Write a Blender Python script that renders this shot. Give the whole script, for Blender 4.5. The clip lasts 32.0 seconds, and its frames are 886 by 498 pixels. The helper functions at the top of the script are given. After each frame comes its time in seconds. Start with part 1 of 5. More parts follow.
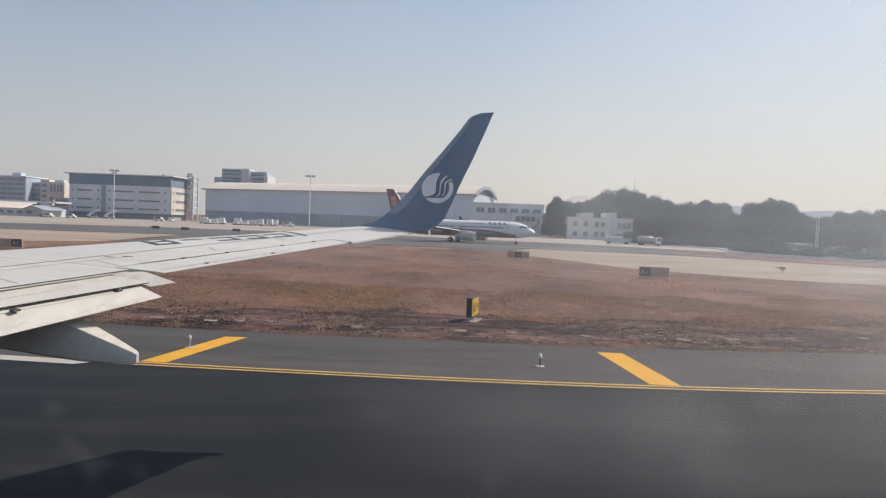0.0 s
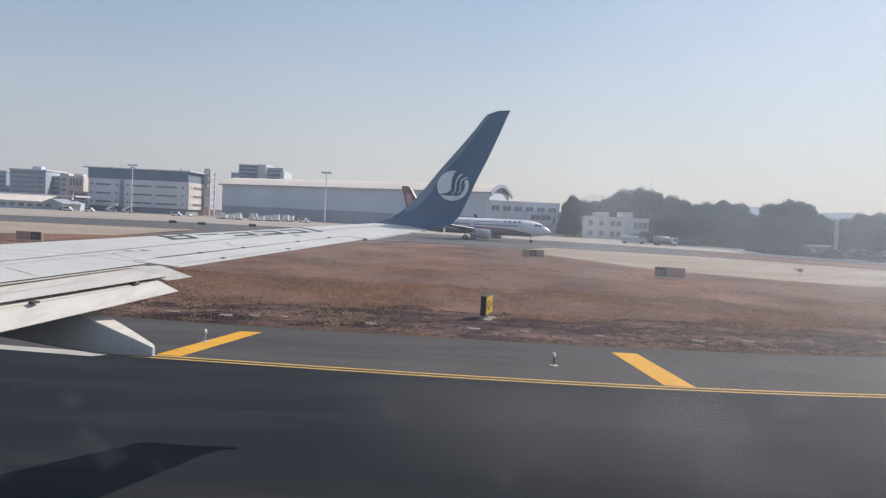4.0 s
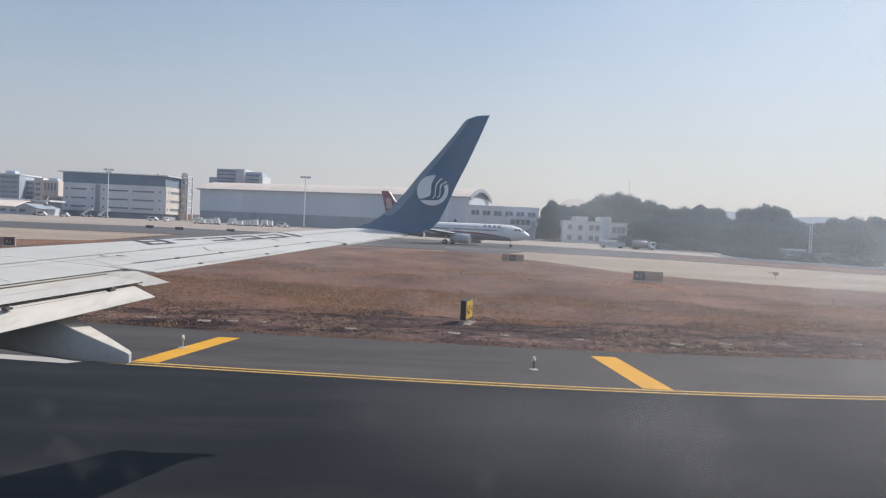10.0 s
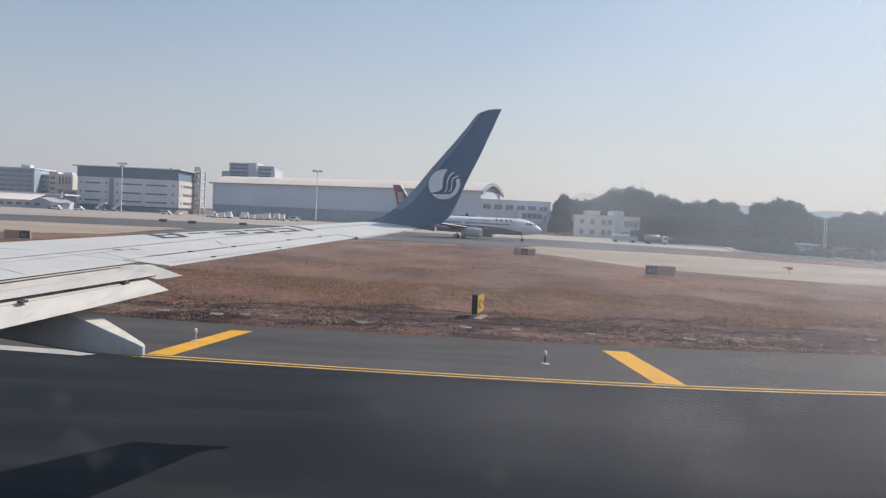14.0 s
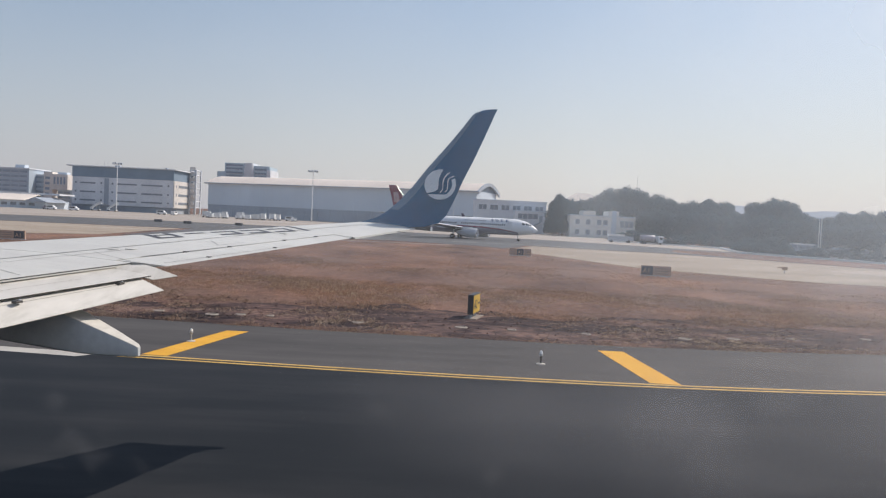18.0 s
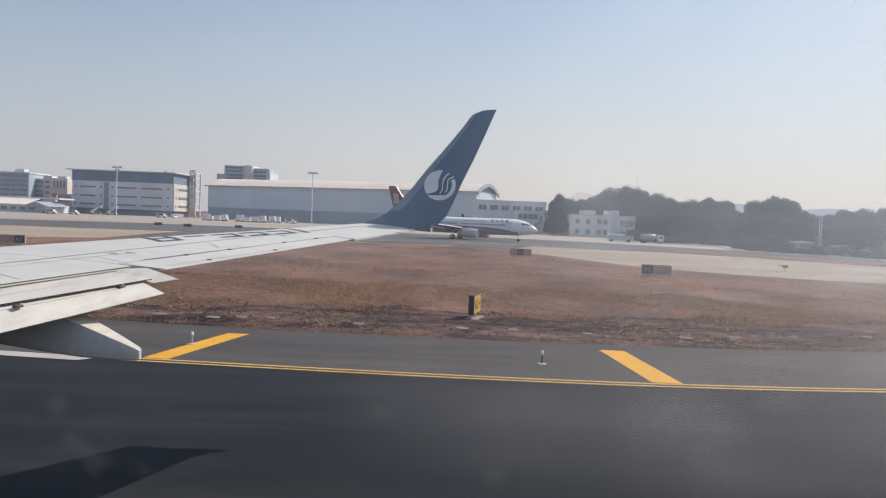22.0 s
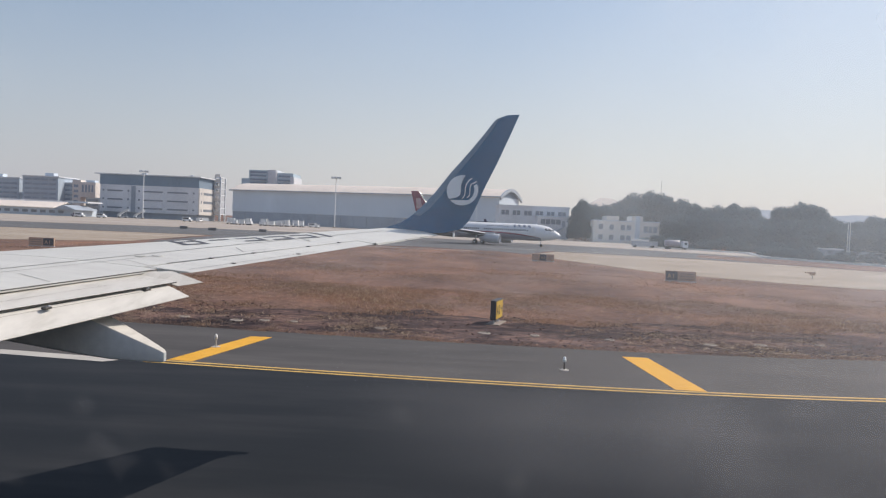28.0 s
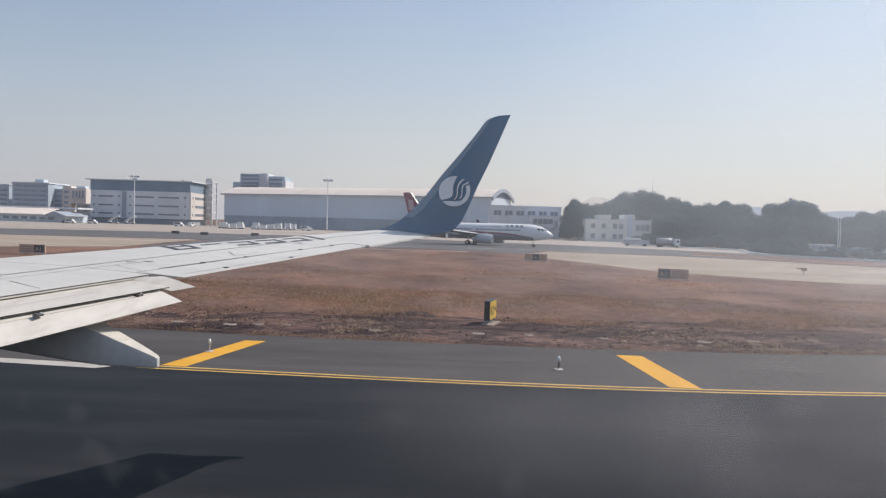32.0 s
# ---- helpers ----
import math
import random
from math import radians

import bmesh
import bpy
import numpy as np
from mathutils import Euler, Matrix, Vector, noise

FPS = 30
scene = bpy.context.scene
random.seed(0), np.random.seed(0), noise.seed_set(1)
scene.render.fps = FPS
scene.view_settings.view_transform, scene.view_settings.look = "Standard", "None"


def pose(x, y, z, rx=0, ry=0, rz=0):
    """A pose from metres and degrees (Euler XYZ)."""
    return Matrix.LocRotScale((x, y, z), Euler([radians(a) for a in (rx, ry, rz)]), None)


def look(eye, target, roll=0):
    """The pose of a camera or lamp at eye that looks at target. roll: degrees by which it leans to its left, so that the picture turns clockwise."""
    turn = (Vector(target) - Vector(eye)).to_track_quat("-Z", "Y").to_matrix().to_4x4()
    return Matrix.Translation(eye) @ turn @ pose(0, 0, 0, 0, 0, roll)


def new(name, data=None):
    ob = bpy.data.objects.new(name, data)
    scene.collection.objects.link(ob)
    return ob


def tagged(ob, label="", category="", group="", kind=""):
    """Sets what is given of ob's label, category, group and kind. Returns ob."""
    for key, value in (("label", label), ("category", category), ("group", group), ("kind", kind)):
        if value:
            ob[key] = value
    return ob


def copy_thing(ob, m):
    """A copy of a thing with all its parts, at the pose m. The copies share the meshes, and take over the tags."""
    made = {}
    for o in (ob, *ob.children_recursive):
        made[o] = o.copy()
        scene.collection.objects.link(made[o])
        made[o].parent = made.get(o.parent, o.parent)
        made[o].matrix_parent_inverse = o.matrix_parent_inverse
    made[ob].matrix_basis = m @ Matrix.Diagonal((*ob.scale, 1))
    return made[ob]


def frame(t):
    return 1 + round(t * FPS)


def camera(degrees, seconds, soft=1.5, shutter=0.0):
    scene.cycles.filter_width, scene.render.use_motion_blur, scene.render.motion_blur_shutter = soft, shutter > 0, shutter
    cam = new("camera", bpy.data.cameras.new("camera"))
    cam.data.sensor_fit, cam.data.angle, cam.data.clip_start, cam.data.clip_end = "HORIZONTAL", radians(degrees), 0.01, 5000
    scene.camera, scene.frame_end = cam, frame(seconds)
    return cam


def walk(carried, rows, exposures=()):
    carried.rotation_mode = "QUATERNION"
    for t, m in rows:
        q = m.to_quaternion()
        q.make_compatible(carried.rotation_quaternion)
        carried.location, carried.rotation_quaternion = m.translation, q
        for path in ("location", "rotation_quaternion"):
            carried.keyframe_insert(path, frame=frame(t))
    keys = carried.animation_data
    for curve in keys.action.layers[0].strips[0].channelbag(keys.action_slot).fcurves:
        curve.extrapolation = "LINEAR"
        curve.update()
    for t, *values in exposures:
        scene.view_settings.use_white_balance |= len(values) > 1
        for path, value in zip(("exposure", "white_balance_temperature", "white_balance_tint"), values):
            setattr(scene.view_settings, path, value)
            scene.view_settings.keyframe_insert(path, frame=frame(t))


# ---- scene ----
cam = camera(62.0, 32.0, soft=1.25)
AIRFRAME = pose(8.76, -0.83, 0.0, 0, 0, 0.19)    # where the airliner stands on the field
EYE = (0.0, 0.0, 4.5)
# seconds, then the turn of the camera about x, y and z in degrees
ROWS = [
    (0.0, 87.96, -2.10, -0.09), (0.5, 88.19, -2.18, 0.13), (1.0, 88.29, -2.29, 0.27),
    (1.5, 88.08, -2.10, 0.58), (2.0, 88.24, -2.47, 0.99), (2.5, 87.95, -2.24, 1.54),
    (3.0, 87.75, -2.11, 2.03), (3.5, 87.67, -2.32, 1.46), (5.5, 88.02, -3.05, 0.83),
    (6.0, 87.69, -2.70, 0.99), (6.5, 87.72, -2.55, 0.75), (7.0, 87.81, -2.44, 0.23),
    (7.5, 88.00, -2.64, -1.13), (8.0, 88.36, -2.78, -1.95), (8.5, 88.16, -2.65, -1.59),
    (9.0, 88.38, -2.66, -1.56), (9.5, 88.20, -2.59, -1.28), (10.0, 88.16, -2.66, -0.49),
    (10.5, 88.07, -2.70, 0.11), (11.0, 87.72, -2.54, 0.72), (11.5, 87.92, -2.88, 0.26),
    (12.0, 87.92, -2.85, 0.21), (12.5, 87.86, -2.83, 0.55), (13.0, 87.72, -2.75, 0.66),
    (13.5, 87.71, -2.83, 0.36), (14.0, 87.65, -2.72, 0.41), (14.5, 87.63, -2.73, 0.54),
    (16.5, 88.16, -2.85, -0.78), (17.0, 88.08, -2.65, -1.05), (17.5, 87.85, -2.62, -0.73),
    (18.0, 87.68, -2.72, 0.09), (18.5, 87.65, -2.91, 0.37), (19.0, 87.68, -2.98, 0.06),
    (19.5, 87.82, -3.03, 0.38), (20.0, 87.63, -2.61, 1.42), (20.5, 87.54, -2.36, 1.80),
    (21.0, 87.64, -2.35, 0.85), (21.5, 87.66, -2.31, 0.25), (22.0, 87.74, -2.24, 0.09),
    (22.5, 87.79, -2.18, -0.02), (23.0, 87.93, -2.10, 0.08), (23.5, 88.01, -2.02, 0.03),
    (24.0, 88.09, -2.04, 0.01), (24.5, 88.20, -2.21, 0.10), (25.0, 88.10, -2.32, 0.38),
    (25.5, 88.19, -2.37, 0.68), (27.5, 88.08, -2.43, 1.52), (28.0, 88.05, -2.49, 1.83),
    (28.5, 88.04, -2.43, 2.05), (29.0, 88.03, -2.41, 2.26), (29.5, 88.04, -2.21, 2.47),
    (30.0, 88.07, -1.73, 2.23), (30.5, 88.32, -1.63, 1.50), (31.0, 88.32, -1.63, 0.97),
    (31.5, 88.32, -1.82, 1.13), (32.0, 88.16, -1.70, 1.25),
]
walk(cam, [(t, AIRFRAME @ pose(*EYE, rx, ry, rz)) for t, rx, ry, rz in ROWS],
     exposures=[(0.0, 0.24, 7000, 11), (1.0, 0.23, 6900, 11), (2.0, 0.24, 6700, 11), (6.0, 0.26, 6560, 10), (14.0, 0.23, 6580, 10), (20.0, 0.27, 6740, 11), (32.0, 0.28, 6700, 11)])

# ---- light ----
SUN_DIR = Vector((0.87, 0.47, 1.0)).normalized()
world = bpy.data.worlds.new("world")
scene.world = world
world.use_nodes = True
wn = world.node_tree.nodes
sky = wn.new("ShaderNodeTexSky")
sky.sky_type = "NISHITA"
sky.sun_disc = False
sky.sun_elevation = math.asin(SUN_DIR.z)
sky.sun_rotation = math.atan2(SUN_DIR.x, SUN_DIR.y)
sky.air_density, sky.dust_density, sky.ozone_density = 1.25, 1.3, 2.7
wn["Background"].inputs["Strength"].default_value = 0.1
haze = wn.new("ShaderNodeMix")
haze.data_type = "RGBA"
# haze thickens towards the horizon
up = wn.new("ShaderNodeSeparateXYZ")
thin = wn.new("ShaderNodeMapRange")
thin.interpolation_type = "SMOOTHSTEP"
for key, value in (("From Min", -0.05), ("From Max", 0.4), ("To Min", 0.8), ("To Max", 0.05)):
    thin.inputs[key].default_value = value
world.node_tree.links.new(wn.new("ShaderNodeTexCoord").outputs["Generated"], up.inputs[0])
world.node_tree.links.new(up.outputs["Z"], thin.inputs["Value"])
world.node_tree.links.new(thin.outputs[0], haze.inputs[0])
# and glows more towards the sun
toward = wn.new("ShaderNodeVectorMath")
toward.operation = "DOT_PRODUCT"
toward.inputs[1].default_value = Vector((SUN_DIR.x, SUN_DIR.y, 0)).normalized()
glow = wn.new("ShaderNodeMapRange")
for key, value in (("From Min", -0.1), ("From Max", 0.6), ("To Min", 0.0), ("To Max", 1.0)):
    glow.inputs[key].default_value = value
lit = wn.new("ShaderNodeMix")
lit.data_type = "RGBA"
lit.inputs[6].default_value, lit.inputs[7].default_value = (3.95, 4.12, 4.95, 1), (5.4, 5.32, 5.7, 1)
world.node_tree.links.new(up.inputs[0].links[0].from_socket, toward.inputs[0])
world.node_tree.links.new(toward.outputs["Value"], glow.inputs["Value"])
world.node_tree.links.new(glow.outputs[0], lit.inputs[0])
world.node_tree.links.new(lit.outputs[2], haze.inputs[7])
world.node_tree.links.new(sky.outputs["Color"], haze.inputs[6])
world.node_tree.links.new(haze.outputs[2], wn["Background"].inputs["Color"])
sun = new("sun", bpy.data.lights.new("sun", "SUN"))
sun.data.energy, sun.data.angle, sun.data.color = 3.2, radians(0.6), (1.0, 0.93, 0.84)
sun.matrix_world = look(SUN_DIR * 50, (0, 0, 0))


# ---- materials ----
def material(name, base, rough=0.6, metal=0.0, dark=None, light=None, big=0.3, fine=8.0, bump=0.0, amount=0.5,
             stretch=(1, 1, 1), per_piece=0.0, spec=0.5, coat=0.0):
    """A surface with stains at one scale, grain at another, and a fine relief; sizes in 1/metres."""
    m = bpy.data.materials.new(name)
    m.use_nodes = True
    nodes, links = m.node_tree.nodes, m.node_tree.links
    p = nodes["Principled BSDF"]
    p.inputs["Roughness"].default_value = rough
    p.inputs["Metallic"].default_value = metal
    p.inputs["Specular IOR Level"].default_value = spec
    p.inputs["Coat Weight"].default_value = coat
    dark = dark or tuple(c * 0.8 for c in base)
    light = light or tuple(min(1, c * 1.12) for c in base)
    pos = nodes.new("ShaderNodeTexCoord")
    scale = nodes.new("ShaderNodeMapping")
    scale.inputs["Scale"].default_value = stretch
    links.new(pos.outputs["Object"], scale.inputs["Vector"])
    def grain(freq, detail):
        n = nodes.new("ShaderNodeTexNoise")
        n.inputs["Scale"].default_value, n.inputs["Detail"].default_value = freq, detail
        n.inputs["Roughness"].default_value = 0.62
        links.new(scale.outputs["Vector"], n.inputs["Vector"])
        return n
    a, b = grain(big, 6), grain(fine, 5)
    mix = nodes.new("ShaderNodeMath")
    mix.operation = "MULTIPLY_ADD"
    links.new(a.outputs["Fac"], mix.inputs[0])
    mix.inputs[1].default_value = 0.6
    half = nodes.new("ShaderNodeMath")
    half.operation = "MULTIPLY"
    links.new(b.outputs["Fac"], half.inputs[0])
    half.inputs[1].default_value = 0.4
    links.new(half.outputs[0], mix.inputs[2])
    ramp = nodes.new("ShaderNodeValToRGB")
    r = ramp.color_ramp
    r.elements[0].position, r.elements[0].color = 0.5 - 0.28 * amount - 0.03, (*dark, 1)
    r.elements[1].position, r.elements[1].color = 0.5 + 0.28 * amount + 0.03, (*light, 1)
    e = r.elements.new(0.5)
    e.color = (*base, 1)
    links.new(mix.outputs[0], ramp.inputs["Fac"])
    out = ramp.outputs["Color"]
    if per_piece:
        info = nodes.new("ShaderNodeObjectInfo")
        hsv = nodes.new("ShaderNodeHueSaturation")
        rng = nodes.new("ShaderNodeMapRange")
        rng.inputs["To Min"].default_value, rng.inputs["To Max"].default_value = 1 - per_piece, 1 + per_piece
        links.new(info.outputs["Random"], rng.inputs["Value"])
        links.new(rng.outputs[0], hsv.inputs["Value"])
        links.new(out, hsv.inputs["Color"])
        out = hsv.outputs["Color"]
    links.new(out, p.inputs["Base Color"])
    if bump:
        bp = nodes.new("ShaderNodeBump")
        bp.inputs["Strength"].default_value, bp.inputs["Distance"].default_value = bump, 0.02
        links.new(b.outputs["Fac"], bp.inputs["Height"])
        links.new(bp.outputs["Normal"], p.inputs["Normal"])
    return m


wing_white = material("wing_white_paint", (0.575, 0.565, 0.53), 0.45, big=0.5, fine=3.0, dark=(0.52, 0.505, 0.475), stretch=(0.6, 3, 1), spec=0.4)
flap_white = material("flap_paint", (0.585, 0.56, 0.515), 0.45, big=0.8, fine=5.0, dark=(0.46, 0.435, 0.39), amount=0.42, stretch=(2.4, 0.7, 1), spec=0.4)
fairing_paint = material("fairing_grey_paint", (0.51, 0.525, 0.525), 0.5, big=1.5, fine=12, dark=(0.44, 0.46, 0.48))
winglet_blue = material("winglet_blue_paint", (0.006, 0.098, 0.212), 0.4, big=0.8, fine=6, dark=(0.0045, 0.078, 0.17), spec=0.2)
strip_grey = material("leading_edge_grey", (0.12, 0.2, 0.28), 0.45, big=1, fine=9, spec=0.3)
seam_dark = material("seam_shadow_gap", (0.1, 0.1, 0.105), 0.8, big=2, fine=20)
stain = material("oily_stain_on_paint", (0.33, 0.3, 0.265), 0.5, big=1.2, fine=9, dark=(0.25, 0.225, 0.2), light=(0.45, 0.42, 0.38))
soot = material("oily_dark_metal", (0.07, 0.065, 0.06), 0.55, metal=0.4, big=6, fine=40, dark=(0.03, 0.03, 0.03), light=(0.16, 0.15, 0.14))
ink = material("black_paint", (0.05, 0.05, 0.06), 0.6, big=1, fine=15)
logo_white = material("white_emblem_paint", (0.72, 0.73, 0.74), 0.4, big=2, fine=15)
lens_clear = material("clear_lamp_lens", (0.85, 0.85, 0.85), 0.1, big=5, fine=20)
asphalt_dark = material("runway_asphalt", (0.0198, 0.0218, 0.0252), 0.55, dark=(0.014, 0.0156, 0.0185), light=(0.039, 0.039, 0.0415), big=0.08, fine=0.55, amount=0.4, stretch=(0.22, 1, 1), spec=0.05)
asphalt_grey = material("shoulder_asphalt", (0.084, 0.079, 0.079), 0.8, dark=(0.058, 0.056, 0.056), light=(0.115, 0.108, 0.105), big=0.09, fine=1.1, amount=0.45, stretch=(0.2, 1, 1), spec=0.12)
asphalt_far = material("taxiway_asphalt", (0.1, 0.1, 0.105), 0.9, big=0.05, fine=2.5, stretch=(0.3, 1, 1), spec=0.3)
concrete = material("taxiway_concrete", (0.315, 0.255, 0.198), 0.85, dark=(0.225, 0.178, 0.14), light=(0.39, 0.33, 0.265), big=0.09, fine=1.0, amount=0.25, stretch=(0.25, 1, 1), spec=0.3)
concrete_apron = material("apron_concrete", (0.36, 0.31, 0.27), 0.85, dark=(0.28, 0.24, 0.21), light=(0.44, 0.39, 0.34), big=0.03, fine=1, stretch=(0.4, 1, 1), spec=0.3)
pit_rim = material("chipped_pale_concrete", (0.3, 0.26, 0.22), 0.9, dark=(0.17, 0.14, 0.12), light=(0.42, 0.37, 0.33), big=1.5, fine=9, amount=0.6)
pit_concrete = material("dirty_pit_concrete", (0.24, 0.2, 0.17), 0.9, dark=(0.12, 0.095, 0.08), light=(0.36, 0.31, 0.27), big=1.5, fine=9, amount=0.9)
paint_white = material("worn_white_marking", (0.44, 0.415, 0.38), 0.8, dark=(0.36, 0.34, 0.31), big=0.8, fine=25, bump=0.1, spec=0.3)
paint_yellow = material("yellow_marking", (0.69, 0.355, 0.035), 0.7, dark=(0.57, 0.285, 0.03), light=(0.75, 0.41, 0.05), big=0.9, fine=25, bump=0.1, spec=0.3)
line_yellow = material("faded_yellow_line", (0.68, 0.43, 0.13), 0.75, dark=(0.5, 0.32, 0.1), big=0.8, fine=20, spec=0.2)
soil = material("dry_grass_ground", (0.15, 0.093, 0.073), 0.95, dark=(0.066, 0.043, 0.039), light=(0.24, 0.145, 0.108), big=0.13, fine=2.4, bump=0.9, amount=0.4, stretch=(1, 0.5, 1), spec=0.1)
soil_dark = material("scorched_verge_soil", (0.06, 0.043, 0.041), 0.95, dark=(0.017, 0.014, 0.017), light=(0.21, 0.138, 0.11), big=0.3, fine=3.5, bump=1.0, amount=0.3, stretch=(0.45, 1, 1), spec=0.1)
straw = material("dry_straw_blades", (0.27, 0.175, 0.11), 0.9, spec=0.1)
straw_pale = material("bleached_straw_blades", (0.46, 0.36, 0.26), 0.9, dark=(0.33, 0.24, 0.17), light=(0.58, 0.47, 0.36), big=1.2, fine=9, amount=0.5, spec=0.1)
blade = straw.node_tree.nodes.new("ShaderNodeNewGeometry")
tones = straw.node_tree.nodes.new("ShaderNodeValToRGB")
for k, (at, tone) in enumerate(((0.0, (0.176, 0.11, 0.081)), (1.0, (0.48, 0.345, 0.252)), (0.35, (0.228, 0.145, 0.106)), (0.75, (0.307, 0.206, 0.146)))):
    e = tones.color_ramp.elements[k] if k < 2 else tones.color_ramp.elements.new(at)
    e.position, e.color = at, (*tone, 1)
straw.node_tree.links.new(blade.outputs["Random Per Island"], tones.inputs["Fac"])
straw.node_tree.links.new(tones.outputs["Color"], straw.node_tree.nodes["Principled BSDF"].inputs["Base Color"])
jet_white = material("jet_white_paint", (0.78, 0.78, 0.79), 0.3, big=0.2, fine=2)
jet_grey = material("jet_belly_grey", (0.27, 0.255, 0.31), 0.4, big=0.3, fine=2)
jet_wing = material("jet_wing_grey_paint", (0.085, 0.07, 0.085), 0.5, big=0.3, fine=2, spec=0.2)
jet_navy = material("jet_navy_paint", (0.05, 0.045, 0.09), 0.4, big=0.3, fine=2)
nacelle_grey = material("nacelle_grey_paint", (0.42, 0.43, 0.46), 0.4, big=0.4, fine=3)
jet_red = material("jet_red_paint", (0.25, 0.03, 0.062), 0.4, big=0.3, fine=2)
emblem_pink = material("faded_emblem_paint", (0.5, 0.3, 0.31), 0.5, big=0.5, fine=4)
title_blue = material("title_blue_paint", (0.1, 0.16, 0.3), 0.4, big=0.5, fine=4)
jet_metal = material("jet_bare_metal", (0.6, 0.6, 0.62), 0.35, metal=0.5, big=1, fine=6)
glass_dark = material("dark_window_glass", (0.05, 0.06, 0.075), 0.15, big=0.3, fine=2, spec=0.6)
# both far glasses are lightened in colour to stand for haze
glass_far = material("sky_lit_window_glass", (0.22, 0.245, 0.285), 0.25, big=0.3, fine=2, spec=0.5)
glass_pale = material("pale_blue_window_glass", (0.25, 0.3, 0.37), 0.25, big=0.3, fine=2, spec=0.5)
rubber = material("black_rubber", (0.03, 0.03, 0.03), 0.85, big=2, fine=12)
wall_white = material("white_rendered_wall", (0.64, 0.66, 0.7), 0.85, dark=(0.51, 0.53, 0.57), big=0.08, fine=0.9, stretch=(1, 1, 0.5))
wall_bright = material("fresh_white_wall", (0.74, 0.715, 0.67), 0.85, dark=(0.62, 0.6, 0.565), big=0.1, fine=0.9)
wall_cream = material("cream_wall_panel", (0.65, 0.605, 0.57), 0.85, dark=(0.5, 0.455, 0.43), big=0.1, fine=1.0)
wall_grey = material("ribbed_grey_cladding", (0.54, 0.61, 0.69), 0.7, dark=(0.48, 0.55, 0.63), big=0.06, fine=0.8, stretch=(1, 1, 0.35))
# slate and blue walls are lightened to stand in for distance haze
wall_slate = material("slate_grey_wall", (0.33, 0.37, 0.43), 0.75, big=0.1, fine=0.8)
band_slate = material("dark_slate_cladding", (0.19, 0.255, 0.33), 0.6, big=0.1, fine=0.8)
glass_blue = material("blue_glass_facade", (0.4, 0.51, 0.6), 0.45, big=0.05, fine=0.5, stretch=(1, 1, 0.4))
wall_blue = material("blue_grey_facade", (0.38, 0.445, 0.52), 0.6, big=0.05, fine=0.5, stretch=(1, 1, 0.4))
roof_tan = material("pale_metal_roof", (0.74, 0.65, 0.575), 0.6, dark=(0.64, 0.555, 0.49), big=0.05, fine=0.6, stretch=(1, 0.3, 1))
steel = material("galvanised_steel", (0.5, 0.52, 0.54), 0.45, metal=0.5, big=1, fine=8)
# slate blue in the foliage colour stands for haze over the trees
haze_leaf = material("tree_foliage", (0.07, 0.116, 0.15), 0.8, dark=(0.058, 0.098, 0.128), light=(0.084, 0.134, 0.168), big=0.2, fine=1.3, amount=0.7, spec=0.2)


def translucent(m, share):
    """Lets part of the light through thin blades and leaves."""
    nodes, links = m.node_tree.nodes, m.node_tree.links
    p = nodes["Principled BSDF"]
    t, mix = nodes.new("ShaderNodeBsdfTranslucent"), nodes.new("ShaderNodeMixShader")
    mix.inputs["Fac"].default_value = share
    links.new(p.inputs["Base Color"].links[0].from_socket, t.inputs["Color"])
    links.new(p.outputs[0], mix.inputs[1])
    links.new(t.outputs[0], mix.inputs[2])
    links.new(mix.outputs[0], nodes["Material Output"].inputs["Surface"])


def patchy_tint(m, freq, warm, cool):
    """Drifts the colour between a warm and a cool tone in patches some metres wide."""
    nodes, links = m.node_tree.nodes, m.node_tree.links
    base = nodes["Principled BSDF"].inputs["Base Color"]
    where, n, r, mul = (nodes.new(k) for k in ("ShaderNodeTexCoord", "ShaderNodeTexNoise", "ShaderNodeValToRGB", "ShaderNodeMix"))
    stretch = nodes.new("ShaderNodeMapping")
    stretch.inputs["Scale"].default_value = (0.75, 0.7, 1)
    n.inputs["Scale"].default_value, n.inputs["Detail"].default_value = freq, 5
    r.color_ramp.elements[0].position, r.color_ramp.elements[0].color = 0.36, (*cool, 1)
    r.color_ramp.elements[1].position, r.color_ramp.elements[1].color = 0.64, (*warm, 1)
    mul.data_type, mul.blend_type = "RGBA", "MULTIPLY"
    mul.inputs[0].default_value = 1.0
    links.new(where.outputs["Object"], stretch.inputs["Vector"])
    links.new(stretch.outputs["Vector"], n.inputs["Vector"])
    links.new(n.outputs["Fac"], r.inputs["Fac"])
    links.new(base.links[0].from_socket, mul.inputs[6])
    links.new(r.outputs["Color"], mul.inputs[7])
    links.new(mul.outputs[2], base)


patchy_tint(soil, 0.17, (1.22, 1.15, 1.14), (1.0, 1.05, 1.12))
patchy_tint(soil, 0.055, (1.1, 1.04, 0.98), (0.92, 0.97, 1.02))
patchy_tint(straw, 0.055, (1.1, 1.04, 0.97), (0.9, 0.95, 1.0))
patchy_tint(straw, 0.17, (1.26, 1.2, 1.17), (0.95, 1.04, 1.1))
patchy_tint(soil_dark, 0.4, (1.45, 1.35, 1.35), (0.75, 0.76, 0.86))
translucent(haze_leaf, 0.5)
translucent(straw, 0.5)
translucent(straw_pale, 0.4)
soil_pale = material("pale_dry_earth", (0.23, 0.165, 0.13), 0.95, dark=(0.15, 0.1, 0.08), light=(0.36, 0.28, 0.23), big=0.8, fine=6, amount=0.5, spec=0.1)
